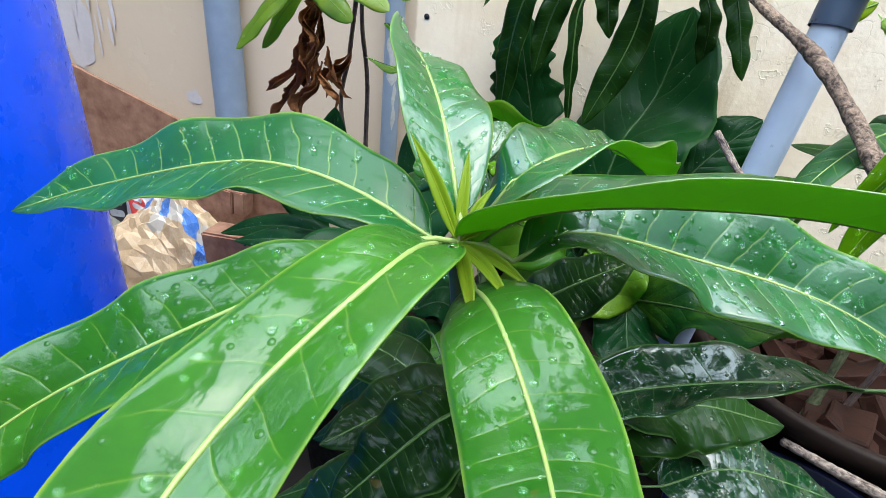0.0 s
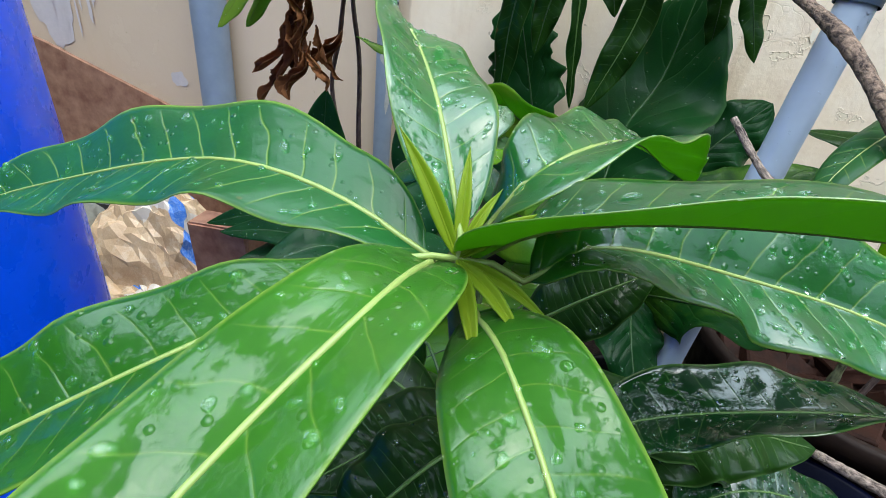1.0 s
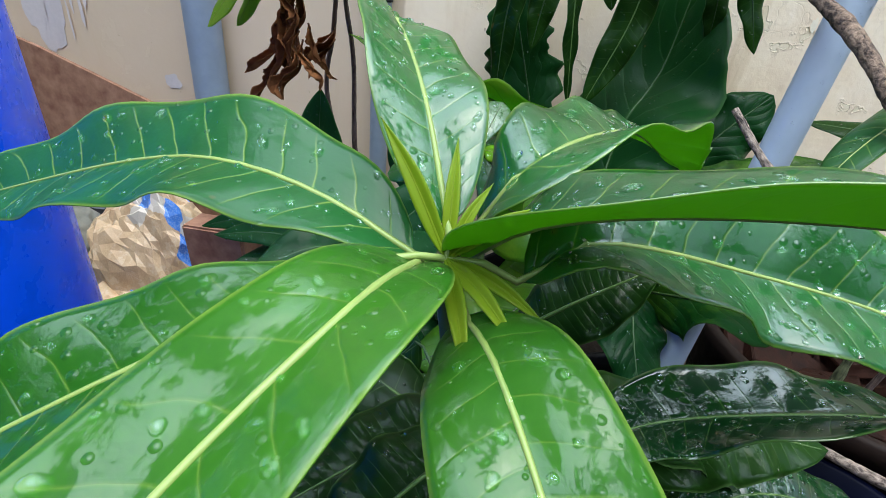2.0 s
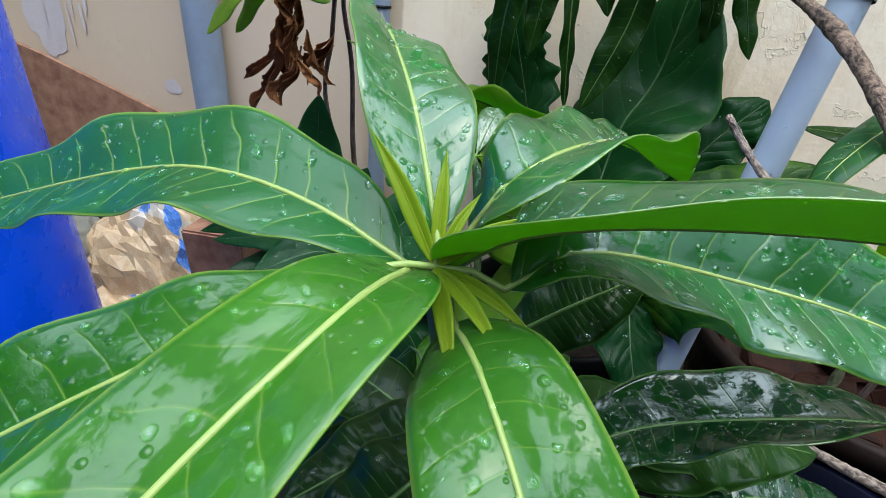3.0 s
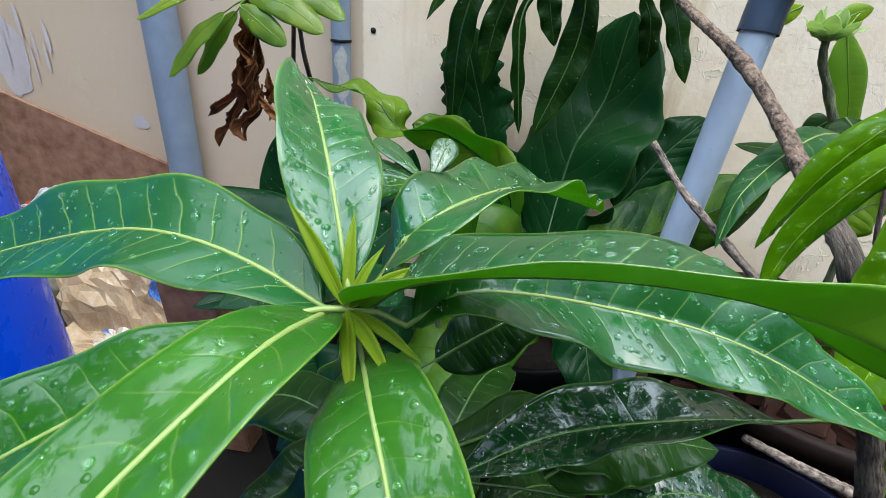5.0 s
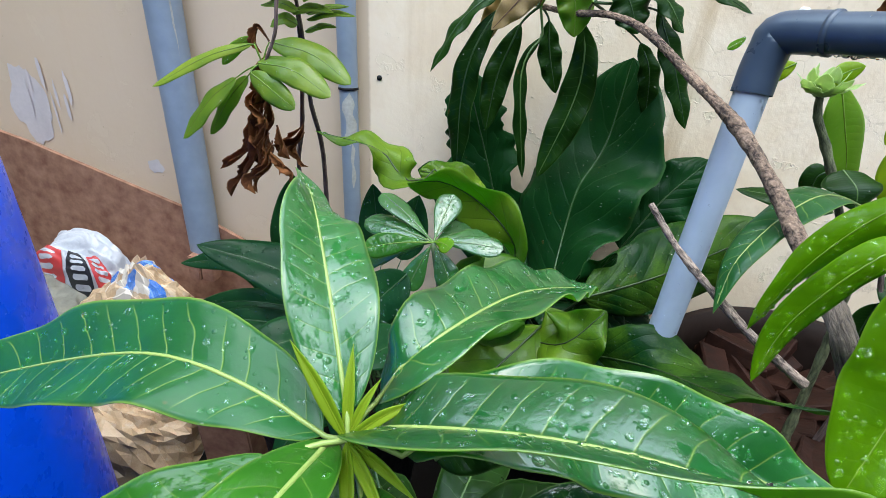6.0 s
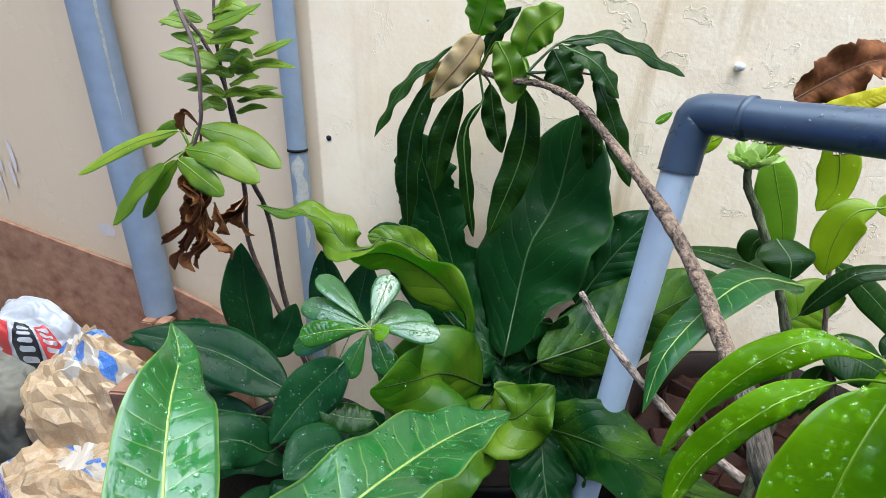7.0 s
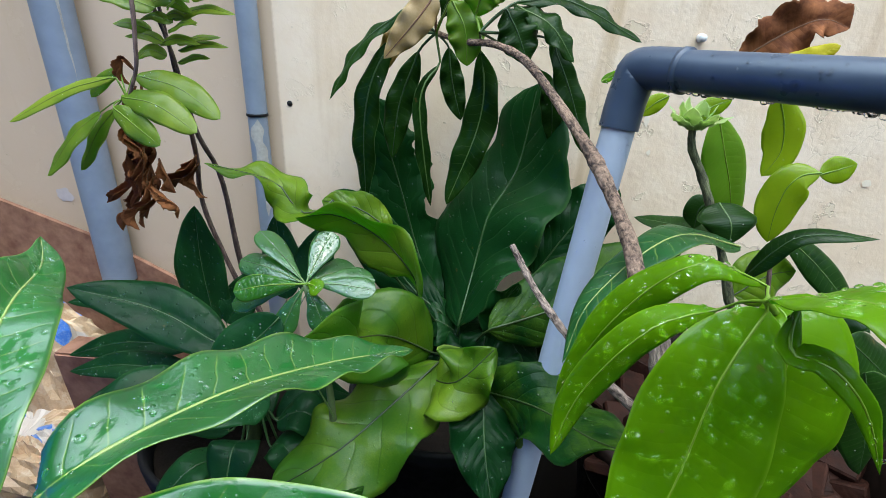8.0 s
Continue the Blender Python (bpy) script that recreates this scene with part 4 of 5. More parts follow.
drooping_leaf([(0.095, 0.760, 0.982), (0.104, 0.760, 0.938), (0.098, 0.760, 0.878), (0.063, 0.750, 0.774)], 0.052, (-0.2, -1, 0.1), OLDV, "")
drooping_leaf([(0.180, 0.740, 0.998), (0.210, 0.740, 0.944), (0.245, 0.740, 0.861)], 0.036, (0.3, -1, 0.1), OLD, "")
drooping_leaf([(0.132, 0.720, 1.032), (0.176, 0.710, 1.013), (0.208, 0.710, 0.975)], 0.038, (0.3, -0.7, 0.6), OLDV, "")
drooping_leaf([(0.133, 0.720, 1.034), (0.195, 0.730, 1.039), (0.286, 0.740, 1.000)], 0.030, (0, -0.6, 0.7), OLD, "")
drooping_leaf([(0.124, 0.700, 1.027), (0.139, 0.700, 1.005), (0.155, 0.700, 0.972)], 0.052, (0.2, -0.9, 0.3), OLD, "")
drooping_leaf([(0.091, 0.700, 1.018), (0.100, 0.690, 1.045), (0.131, 0.680, 1.069)], 0.048, (0, -0.9, 0.4), SOFT, "")
drooping_leaf([(0.045, 0.750, 1.015), (0.060, 0.740, 1.048), (0.086, 0.730, 1.072)], 0.026, (0, -0.8, 0.5), OLD, "")
drooping_leaf([(0.033, 0.750, 1.040), (0.042, 0.740, 1.065), (0.051, 0.730, 1.098)], 0.050, (0, -0.9, 0.4), SOFT, "")
drooping_leaf([(0.039, 0.730, 1.040), (0.020, 0.715, 1.011), (-0.018, 0.710, 0.967)], 0.040, (0.4, -0.9, 0.2), PALE, "yellow-brown fading leaf")
drooping_leaf([(-0.006, 0.770, 1.008), (-0.024, 0.770, 0.978), (-0.036, 0.770, 0.944)], 0.030, (0.2, -0.9, 0.3), PALE, "yellow-brown fading leaf")
drooping_leaf([(0.060, 0.720, 1.034), (0.078, 0.712, 1.006), (0.084, 0.712, 0.964)], 0.044, (-0.1, -0.9, 0.3), SOFT, "yellow-green fading leaf")
drooping_leaf([(0.174, 0.780, 0.961), (0.193, 0.780, 0.926), (0.203, 0.790, 0.863)], 0.034, (0.2, -1, 0.1), OLD, "")

# ---------------------------------------------------------------- broad-leaved plant against the wall
anthurium = thing("broad_leaf_plant", (0.09, 0.66, 0.50), "large dark broad-leaved plant with wavy leaves by the wall", "plant")
HEARTC = Vector((0.097, 0.690, 0.575))
stem(anthurium, [(0.09, 0.66, 0.48), (0.095, 0.68, 0.54), HEARTC], (0.018, 0.016, 0.010), M_STEM, "crown")


def anthurium_leaf(pts, w, n, kit, shape, wave, fold, rag, lab, n_tip=None):
    leaf(anthurium, pts, w, n, n_tip, shape=shape, wave=wave * 1.7 if kit is HEART and shape != "heart" else wave, waves=2.7 if kit is HEART else 3.5, fold=fold, mats=kit, stalk=HEARTC, rib=0.0015, ragged=rag, count=90 if rag > 0.2 else 36, across=9, label=lab, drops=25, drop_r=0.002, sag=(0, 0.035, -0.035))


anthurium_leaf([(0.099, 0.665, 0.626), (0.113, 0.734, 0.696), (0.126, 0.760, 0.763), (0.160, 0.805, 0.820), (0.177, 0.825, 0.940)], 0.198, (-0.600, -0.760, -0.150), BROAD, "oval", 0.035, 13, 0.04, "very large dark green leaf", (-0.620, -0.750, 0.220))
anthurium_leaf([(0.063, 0.740, 0.607), (0.018, 0.790, 0.674), (-0.014, 0.805, 0.770), (-0.060, 0.815, 0.907)], 0.115, (0.1, -1, 0.2), BROAD, "oval", 0.08, 8, 0.30, "dark leaf with torn, eaten edges")
anthurium_leaf([(0.047, 0.645, 0.677), (0.041, 0.619, 0.725), (0.000, 0.625, 0.766), (-0.052, 0.616, 0.795), (-0.092, 0.588, 0.798)], 0.0894, (-0.601, -0.569, 0.561), HEART, "oval", 0.05, 27, 0.03, "yellow-green wavy leaf", (-0.600, -0.749, -0.281))
anthurium_leaf([(-0.065, 0.663, 0.789), (-0.105, 0.636, 0.785), (-0.144, 0.652, 0.817), (-0.225, 0.634, 0.839)], 0.0561, (-0.515, -0.281, 0.810), HEART, "ovate", 0.09, 17, 0.03, "yellow-green curled leaf tip", (-0.532, -0.150, 0.834))
anthurium_leaf([(-0.004, 0.700, 0.745), (-0.050, 0.700, 0.774), (-0.103, 0.700, 0.781)], 0.05, (-0.1, -0.8, 0.5), HEART, "oval", 0.1, 10, 0.03, "yellow-green wavy leaf")
anthurium_leaf([(0.072, 0.598, 0.627), (0.034, 0.544, 0.682), (0.010, 0.479, 0.721), (-0.019, 0.416, 0.756)], 0.110, (-0.198, -0.714, 0.671), HEART, "ovate", 0.03, 5, 0.02, "pale yellow-green broad leaf", (-0.285, -0.885, 0.367))
anthurium_leaf([(0.074, 0.550, 0.626), (0.111, 0.510, 0.657), (0.150, 0.520, 0.700)], 0.085, (0.1, -0.6, 0.75), HEART, "ovate", 0.12, 14, 0.06, "yellowing leaf with a hole")
anthurium_leaf([(0.130, 0.544, 0.624), (0.191, 0.481, 0.664), (0.241, 0.408, 0.697), (0.278, 0.354, 0.741)], 0.092, (0.422, -0.850, 0.314), MOTTLE, "oval", 0.06, 10, 0.06, "dark leaf with yellow-green patches", (0.457, -0.567, 0.686))
anthurium_leaf([(0.140, 0.620, 0.655), (0.227, 0.649, 0.683), (0.305, 0.705, 0.698), (0.392, 0.737, 0.741)], 0.118, (-0.118, -0.949, 0.293), MOTTLE, "oval", 0.04, -8, 0.03, "dark leaf with yellow-green patches", (-0.069, -0.974, 0.218))
anthurium_leaf([(0.199, 0.745, 0.677), (0.248, 0.770, 0.751), (0.304, 0.790, 0.812)], 0.095, (0.0, -0.8, 0.5), BROAD, "oval", 0.10, 8, 0.03, "")
anthurium_leaf([(0.088, 0.560, 0.644), (0.045, 0.500, 0.625), (-0.003, 0.450, 0.597), (-0.066, 0.420, 0.560)], 0.115, (-0.2, -0.5, 0.8), HEART, "oval", 0.07, 6, 0.03, "pale yellow-green broad leaf")
anthurium_leaf([(0.141, 0.530, 0.644), (0.148, 0.480, 0.604), (0.161, 0.440, 0.563)], 0.075, (0.2, -0.9, 0.4), BROAD, "ovate", 0.06, 8, 0.03, "")
anthurium_leaf([(0.075, 0.700, 0.620), (0.020, 0.720, 0.651), (-0.071, 0.740, 0.756), (-0.114, 0.740, 0.770)], 0.08, (0.1, -0.8, 0.5), BROAD, "oval", 0.08, 8, 0.03, "")
anthurium_leaf([(0.159, 0.680, 0.606), (0.155, 0.660, 0.667), (0.173, 0.640, 0.717)], 0.06, (0.4, -0.8, 0.3), BROAD, "ovate", 0.1, 10, 0.03, "")

rnd = random.Random(33)
for k in range(22):   # low dark leaves that fill the base, added to make its gaps dark
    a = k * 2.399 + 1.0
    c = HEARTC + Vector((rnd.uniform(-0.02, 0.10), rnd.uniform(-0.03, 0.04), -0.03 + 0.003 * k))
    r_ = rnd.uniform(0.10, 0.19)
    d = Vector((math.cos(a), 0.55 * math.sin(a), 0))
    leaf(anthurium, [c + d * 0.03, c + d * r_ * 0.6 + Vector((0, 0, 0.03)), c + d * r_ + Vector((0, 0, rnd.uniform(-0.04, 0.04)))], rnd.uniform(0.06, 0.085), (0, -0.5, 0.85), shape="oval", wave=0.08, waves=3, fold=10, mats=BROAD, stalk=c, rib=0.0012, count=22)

# ---------------------------------------------------------------- dark lily-like plant
lily = thing("dark_leaf_plant", (-0.16, 0.55, 0.49), "dark green plant with wide pointed wet leaves", "plant")
LC = Vector((-0.13, 0.52, 0.60))
stem(lily, [(-0.16, 0.55, 0.47), (-0.145, 0.535, 0.54), LC], (0.012, 0.010, 0.007), M_STEM, "stalk")


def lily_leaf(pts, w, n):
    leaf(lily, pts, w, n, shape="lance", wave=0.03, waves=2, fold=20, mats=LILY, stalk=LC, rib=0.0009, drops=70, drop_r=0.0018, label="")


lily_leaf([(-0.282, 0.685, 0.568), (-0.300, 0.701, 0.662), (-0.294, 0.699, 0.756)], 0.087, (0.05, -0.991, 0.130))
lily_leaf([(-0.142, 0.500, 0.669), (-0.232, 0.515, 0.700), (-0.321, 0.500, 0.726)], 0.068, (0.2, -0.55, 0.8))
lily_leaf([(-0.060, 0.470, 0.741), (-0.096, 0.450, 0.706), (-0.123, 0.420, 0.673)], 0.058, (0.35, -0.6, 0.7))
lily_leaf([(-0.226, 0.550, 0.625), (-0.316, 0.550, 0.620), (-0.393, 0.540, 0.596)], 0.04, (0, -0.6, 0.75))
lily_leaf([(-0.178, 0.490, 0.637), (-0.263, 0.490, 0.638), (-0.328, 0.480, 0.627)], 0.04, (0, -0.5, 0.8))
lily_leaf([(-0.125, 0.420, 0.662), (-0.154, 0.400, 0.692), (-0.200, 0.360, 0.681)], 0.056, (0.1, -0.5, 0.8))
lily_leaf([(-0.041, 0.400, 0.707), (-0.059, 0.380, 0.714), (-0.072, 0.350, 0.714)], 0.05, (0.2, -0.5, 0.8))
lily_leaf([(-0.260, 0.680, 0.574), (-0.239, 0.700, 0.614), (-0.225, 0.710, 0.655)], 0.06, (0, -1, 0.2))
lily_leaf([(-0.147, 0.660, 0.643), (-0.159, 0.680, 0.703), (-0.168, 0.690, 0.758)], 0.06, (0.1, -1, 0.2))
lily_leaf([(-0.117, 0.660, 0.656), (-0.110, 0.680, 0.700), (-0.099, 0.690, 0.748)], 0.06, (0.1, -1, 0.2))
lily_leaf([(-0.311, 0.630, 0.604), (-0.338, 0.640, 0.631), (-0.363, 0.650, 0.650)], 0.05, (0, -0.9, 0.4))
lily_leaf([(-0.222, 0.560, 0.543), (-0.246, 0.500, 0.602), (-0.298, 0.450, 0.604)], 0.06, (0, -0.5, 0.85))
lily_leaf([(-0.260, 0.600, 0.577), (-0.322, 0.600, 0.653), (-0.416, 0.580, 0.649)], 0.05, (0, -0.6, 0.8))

# random low leaves, added to close the gaps and keep light out
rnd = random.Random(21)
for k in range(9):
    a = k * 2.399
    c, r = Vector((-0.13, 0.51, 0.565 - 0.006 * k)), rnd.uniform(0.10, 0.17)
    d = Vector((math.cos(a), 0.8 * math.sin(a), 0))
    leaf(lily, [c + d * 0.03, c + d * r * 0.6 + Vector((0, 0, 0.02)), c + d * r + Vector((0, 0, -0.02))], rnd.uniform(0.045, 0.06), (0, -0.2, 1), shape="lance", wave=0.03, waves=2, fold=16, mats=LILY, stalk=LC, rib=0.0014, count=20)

# ---------------------------------------------------------------- small round-leaved seedling
spoon = thing("round_leaf_seedling", (-0.02, 0.48, 0.52), "small seedling with spoon-shaped leaves covered in rain", "plant")
SC = Vector((-0.037, 0.480, 0.775))
stem(spoon, [(-0.01, 0.47, 0.50), (-0.02, 0.48, 0.66), SC], (0.0045, 0.004, 0.003), M_STEM, "trunk")


def spoon_leaf(tip, w, n=(0.2, -0.55, 0.81), kit=None):
    tip = Vector(tip)
    leaf(spoon, [SC, SC.lerp(tip, 0.5) + Vector((0, 0, 0.003)), tip], w, n, shape="spoon", wave=0.015, fold=8, mats=kit or ROUND, rib=0.0007, drops=38, drop_r=0.0015, count=34, across=6)


spoon_leaf((-0.105, 0.530, 0.803), 0.026, (0.55, -0.55, 0.63))
spoon_leaf((-0.118, 0.510, 0.778), 0.028)
spoon_leaf((-0.106, 0.470, 0.764), 0.026, (0.0, -0.80, 0.60), (M_MANGO_FRONT, M_MANGO_BACK, M_RIB_LIME))
spoon_leaf((-0.129, 0.500, 0.730), 0.030)
spoon_leaf((-0.026, 0.530, 0.810), 0.028)
spoon_leaf((0.033, 0.475, 0.779), 0.024)
spoon_leaf((-0.003, 0.530, 0.772), 0.032)
spoon_leaf((0.020, 0.520, 0.765), 0.030)
spoon_leaf((-0.017, 0.466, 0.777), 0.017, (0.1, -0.8, 0.6), (M_LIME, M_LIME_BACK, M_RIB_LIME))
spoon_leaf((-0.014, 0.465, 0.735), 0.026, (0.1, -0.8, 0.6))
spoon_leaf((-0.060, 0.465, 0.725), 0.024)
leaf(spoon, [(-0.028, 0.455, 0.685), (-0.056, 0.450, 0.689), (-0.081, 0.445, 0.698)], 0.03, (0, -0.6, 0.8), shape="oval", mats=OLDV, stalk=(-0.015, 0.475, 0.62), drops=20)

# ---------------------------------------------------------------- thin seedling with dead leaves, left of the thin pipe
thin = thing("wilting_seedling", (-0.23, 0.74, 0.50), "tall thin seedling with green tips and hanging dead brown leaves", "plant")
stem(thin, [(-0.20, 0.72, 0.50), (-0.256, 0.740, 0.630), (-0.246, 0.700, 0.796), (-0.232, 0.640, 0.875), (-0.219, 0.600, 0.964), (-0.222, 0.580, 1.022), (-0.240, 0.570, 1.054), (-0.247, 0.570, 1.080)],
     (0.0050, 0.0045, 0.0038, 0.003, 0.0022, 0.0018), M_DARKSTEM, "trunk")
stem(thin, [(-0.22, 0.73, 0.50), (-0.296, 0.730, 0.722), (-0.265, 0.680, 0.836), (-0.230, 0.620, 0.919)], (0.004, 0.0035, 0.003), M_DARKSTEM, "side_stem")
stem(thin, [(-0.240, 0.570, 1.054), (-0.220, 0.555, 1.017), (-0.221, 0.550, 0.974), (-0.226, 0.550, 0.951), (-0.244, 0.550, 0.917)], (0.0022, 0.002, 0.0016), M_DARKSTEM, "hanging_twig")
stem(thin, [(-0.230, 0.620, 0.919), (-0.222, 0.600, 0.980), (-0.219, 0.590, 1.032), (-0.214, 0.590, 1.075)], (0.0024, 0.0019, 0.0015), M_DARKSTEM, "upper_stem")


def thin_green_leaf(pts, w, n=None):
    big = Vector(pts[0]).z < 0.95
    leaf(thin, pts, w if big else w * 0.85, n or (0.05, -0.6, 0.75), shape="oval" if big else "ovate", wave=0.04 if big else 0.03, waves=2.5, fold=5 if big else 8, mats=SOFT, rib=0.0006, count=24, across=5, drops=14 if big else 0, drop_r=0.0016, stalk=(-0.243, 0.552, 0.925) if big else None)


thin_green_leaf([(-0.250, 0.550, 0.944), (-0.302, 0.545, 0.929), (-0.362, 0.530, 0.896)], 0.016, (-0.2, -0.80, 0.56))
thin_green_leaf([(-0.274, 0.550, 0.909), (-0.303, 0.540, 0.885), (-0.336, 0.530, 0.842)], 0.029, (-0.45, -0.80, 0.40))
thin_green_leaf([(-0.264, 0.557, 0.911), (-0.290, 0.556, 0.885), (-0.319, 0.555, 0.843)], 0.024, (-0.3, -0.90, 0.30))
thin_green_leaf([(-0.236, 0.560, 0.946), (-0.188, 0.557, 0.937), (-0.144, 0.550, 0.911)], 0.030, (0.20, -0.80, 0.56))
thin_green_leaf([(-0.246, 0.548, 0.926), (-0.203, 0.540, 0.922), (-0.161, 0.535, 0.899)], 0.031, (0.15, -0.80, 0.56))
thin_green_leaf([(-0.251, 0.541, 0.917), (-0.226, 0.533, 0.903), (-0.198, 0.528, 0.885)], 0.026, (-0.05, -0.90, 0.40))
thin_green_leaf([(-0.268, 0.580, 0.949), (-0.290, 0.580, 0.936), (-0.308, 0.580, 0.918)], 0.014, (0.6, -0.75, 0.30))
thin_green_leaf([(-0.208, 0.570, 1.008), (-0.233, 0.560, 1.016), (-0.257, 0.550, 1.016)], 0.030)
thin_green_leaf([(-0.213, 0.570, 1.030), (-0.183, 0.560, 1.035), (-0.151, 0.550, 1.037)], 0.024)
thin_green_leaf([(-0.213, 0.570, 1.043), (-0.179, 0.560, 1.051), (-0.146, 0.550, 1.061)], 0.030)
thin_green_leaf([(-0.198, 0.580, 0.999), (-0.165, 0.580, 1.010), (-0.132, 0.580, 1.006)], 0.018)
thin_green_leaf([(-0.175, 0.580, 1.017), (-0.154, 0.580, 1.025), (-0.132, 0.580, 1.032)], 0.017)
thin_green_leaf([(-0.195, 0.570, 1.009), (-0.175, 0.560, 1.020), (-0.165, 0.560, 1.014)], 0.020)
thin_green_leaf([(-0.212, 0.580, 0.977), (-0.231, 0.580, 0.984), (-0.254, 0.580, 0.981)], 0.016)
thin_green_leaf([(-0.211, 0.600, 0.975), (-0.185, 0.600, 0.983), (-0.162, 0.600, 0.984)], 0.013)
thin_green_leaf([(-0.211, 0.600, 0.969), (-0.183, 0.600, 0.977), (-0.155, 0.600, 0.975)], 0.014)
thin_green_leaf([(-0.214, 0.600, 0.957), (-0.194, 0.600, 0.964), (-0.177, 0.600, 0.963)], 0.013)
thin_green_leaf([(-0.199, 0.580, 0.996), (-0.218, 0.580, 1.002), (-0.234, 0.580, 0.997)], 0.016)
thin_green_leaf([(-0.232, 0.570, 1.043), (-0.254, 0.570, 1.047), (-0.265, 0.570, 1.045)], 0.018)
thin_green_leaf([(-0.225, 0.570, 1.027), (-0.237, 0.570, 1.033), (-0.254, 0.570, 1.034)], 0.018)
thin_green_leaf([(-0.211, 0.580, 1.042), (-0.200, 0.580, 1.058), (-0.194, 0.580, 1.074)], 0.022)
thin_green_leaf([(-0.205, 0.580, 0.988), (-0.180, 0.570, 0.997), (-0.166, 0.570, 0.997)], 0.016)
thin_green_leaf([(-0.228, 0.580, 1.022), (-0.243, 0.580, 1.019), (-0.260, 0.580, 1.011)], 0.016)
thin_green_leaf([(-0.225, 0.600, 1.012), (-0.212, 0.600, 1.028), (-0.193, 0.600, 1.038)], 0.018)

rnd = random.Random(41)
for k in range(11):   # small leaves up the two upper stems
    z = 0.965 + 0.0100 * k + rnd.uniform(-0.005, 0.005)
    c = Vector((-0.217 - 0.006 * (k % 3), 0.588, z))
    d = (1 if k % 2 else -1) * rnd.uniform(0.035, 0.062) * (1.0 if k % 2 else 0.6)
    thin_green_leaf([c, c + Vector((d * 0.5, -0.008, 0.006)), c + Vector((d, -0.014, rnd.uniform(-0.006, 0.008)))], rnd.uniform(0.012, 0.020), (0.05, -0.75, 0.62))


def dead_leaf(pts, w):
    leaf(thin, pts, w * 0.72, (0.5, -0.9, 0.2), (-0.6, -0.7, 0.2), shape="long", wave=0.30, waves=1.9, fold=62, curl=-0.9, mats=DRY, rib=0.0008, count=64, across=6, ragged=0.2, label="curled dead brown leaf", lean=0.3)


dead_leaf([(-0.254, 0.590, 0.938), (-0.264, 0.600, 0.896), (-0.286, 0.610, 0.852), (-0.294, 0.620, 0.798)], 0.024)
dead_leaf([(-0.253, 0.580, 0.925), (-0.279, 0.600, 0.869), (-0.291, 0.610, 0.817), (-0.324, 0.620, 0.772)], 0.020)
dead_leaf([(-0.281, 0.610, 0.866), (-0.303, 0.615, 0.821), (-0.338, 0.620, 0.790), (-0.359, 0.620, 0.780)], 0.022)
dead_leaf([(-0.293, 0.620, 0.842), (-0.316, 0.630, 0.792), (-0.342, 0.637, 0.763), (-0.360, 0.637, 0.735)], 0.022)
dead_leaf([(-0.280, 0.610, 0.860), (-0.280, 0.615, 0.827), (-0.277, 0.620, 0.815), (-0.287, 0.620, 0.795)], 0.024)
dead_leaf([(-0.270, 0.600, 0.889), (-0.267, 0.605, 0.869), (-0.268, 0.610, 0.852), (-0.278, 0.610, 0.838)], 0.022)
dead_leaf([(-0.293, 0.620, 0.828), (-0.304, 0.630, 0.786), (-0.315, 0.630, 0.759)], 0.018)
dead_leaf([(-0.253, 0.580, 0.933), (-0.262, 0.580, 0.913), (-0.268, 0.590, 0.885)], 0.018)
dead_leaf([(-0.258, 0.670, 0.840), (-0.265, 0.670, 0.819), (-0.285, 0.670, 0.805), (-0.297, 0.670, 0.791)], 0.026)
dead_leaf([(-0.263, 0.680, 0.825), (-0.282, 0.690, 0.800), (-0.275, 0.690, 0.779), (-0.265, 0.690, 0.773)], 0.018)
dead_leaf([(-0.268, 0.680, 0.832), (-0.284, 0.680, 0.815), (-0.291, 0.680, 0.791)], 0.018)
dead_leaf([(-0.245, 0.575, 0.946), (-0.255, 0.575, 0.960), (-0.261, 0.575, 0.945), (-0.258, 0.580, 0.933)], 0.012)

rnd = random.Random(77)
for k in range(12):   # small shrivelled strips among them
    c = Vector((-0.278 + 0.016 * rnd.uniform(-1, 1), 0.600 + 0.012 * rnd.uniform(-1, 1), 0.905 - 0.008 * k))
    d = Vector((rnd.uniform(-0.030, 0.016), rnd.uniform(-0.010, 0.010), -rnd.uniform(0.035, 0.065)))
    side_ = Vector((rnd.uniform(-0.010, 0.010), 0.0, 0.0))
    dead_leaf([c, c + d * 0.35 + side_, c + d * 0.7 - side_, c + d], rnd.uniform(0.012, 0.020))

# ---------------------------------------------------------------- seedling behind the pipe arm
shoot = thing("mango_shoot", (0.40, 0.56, 0.45), "mango shoot with pale new leaves behind the pipe", "plant")
GT = Vector((0.312, 0.585, 0.930))
stem(shoot, [(0.40, 0.56, 0.44), (0.395, 0.560, 0.712), (0.380, 0.560, 0.766), (0.358, 0.570, 0.825), (0.333, 0.585, 0.882), (0.316, 0.585, 0.910), GT], (0.010, 0.007, 0.0054, 0.0044, 0.0050, 0.0036, 0.0052, 0.0034, 0.0044, 0.0036), M_SHOOT, "trunk", 0.12, 10, 48)
stem(shoot, [(0.43, 0.57, 0.44), (0.446, 0.560, 0.675), (0.427, 0.570, 0.745), (0.419, 0.580, 0.798), (0.416, 0.590, 0.834)], (0.004, 0.0035, 0.002), M_DARKSTEM, "side_stem")


def shoot_leaf(pts, w, n, kit, lab):
    leaf(shoot, pts, w, n, shape="long" if kit is LEMON else "lance", wave=0.03, waves=2, mats=kit, rib=0.0007, label=lab, drops=14 if kit is LIME else 0, drop_r=0.0015, count=24)


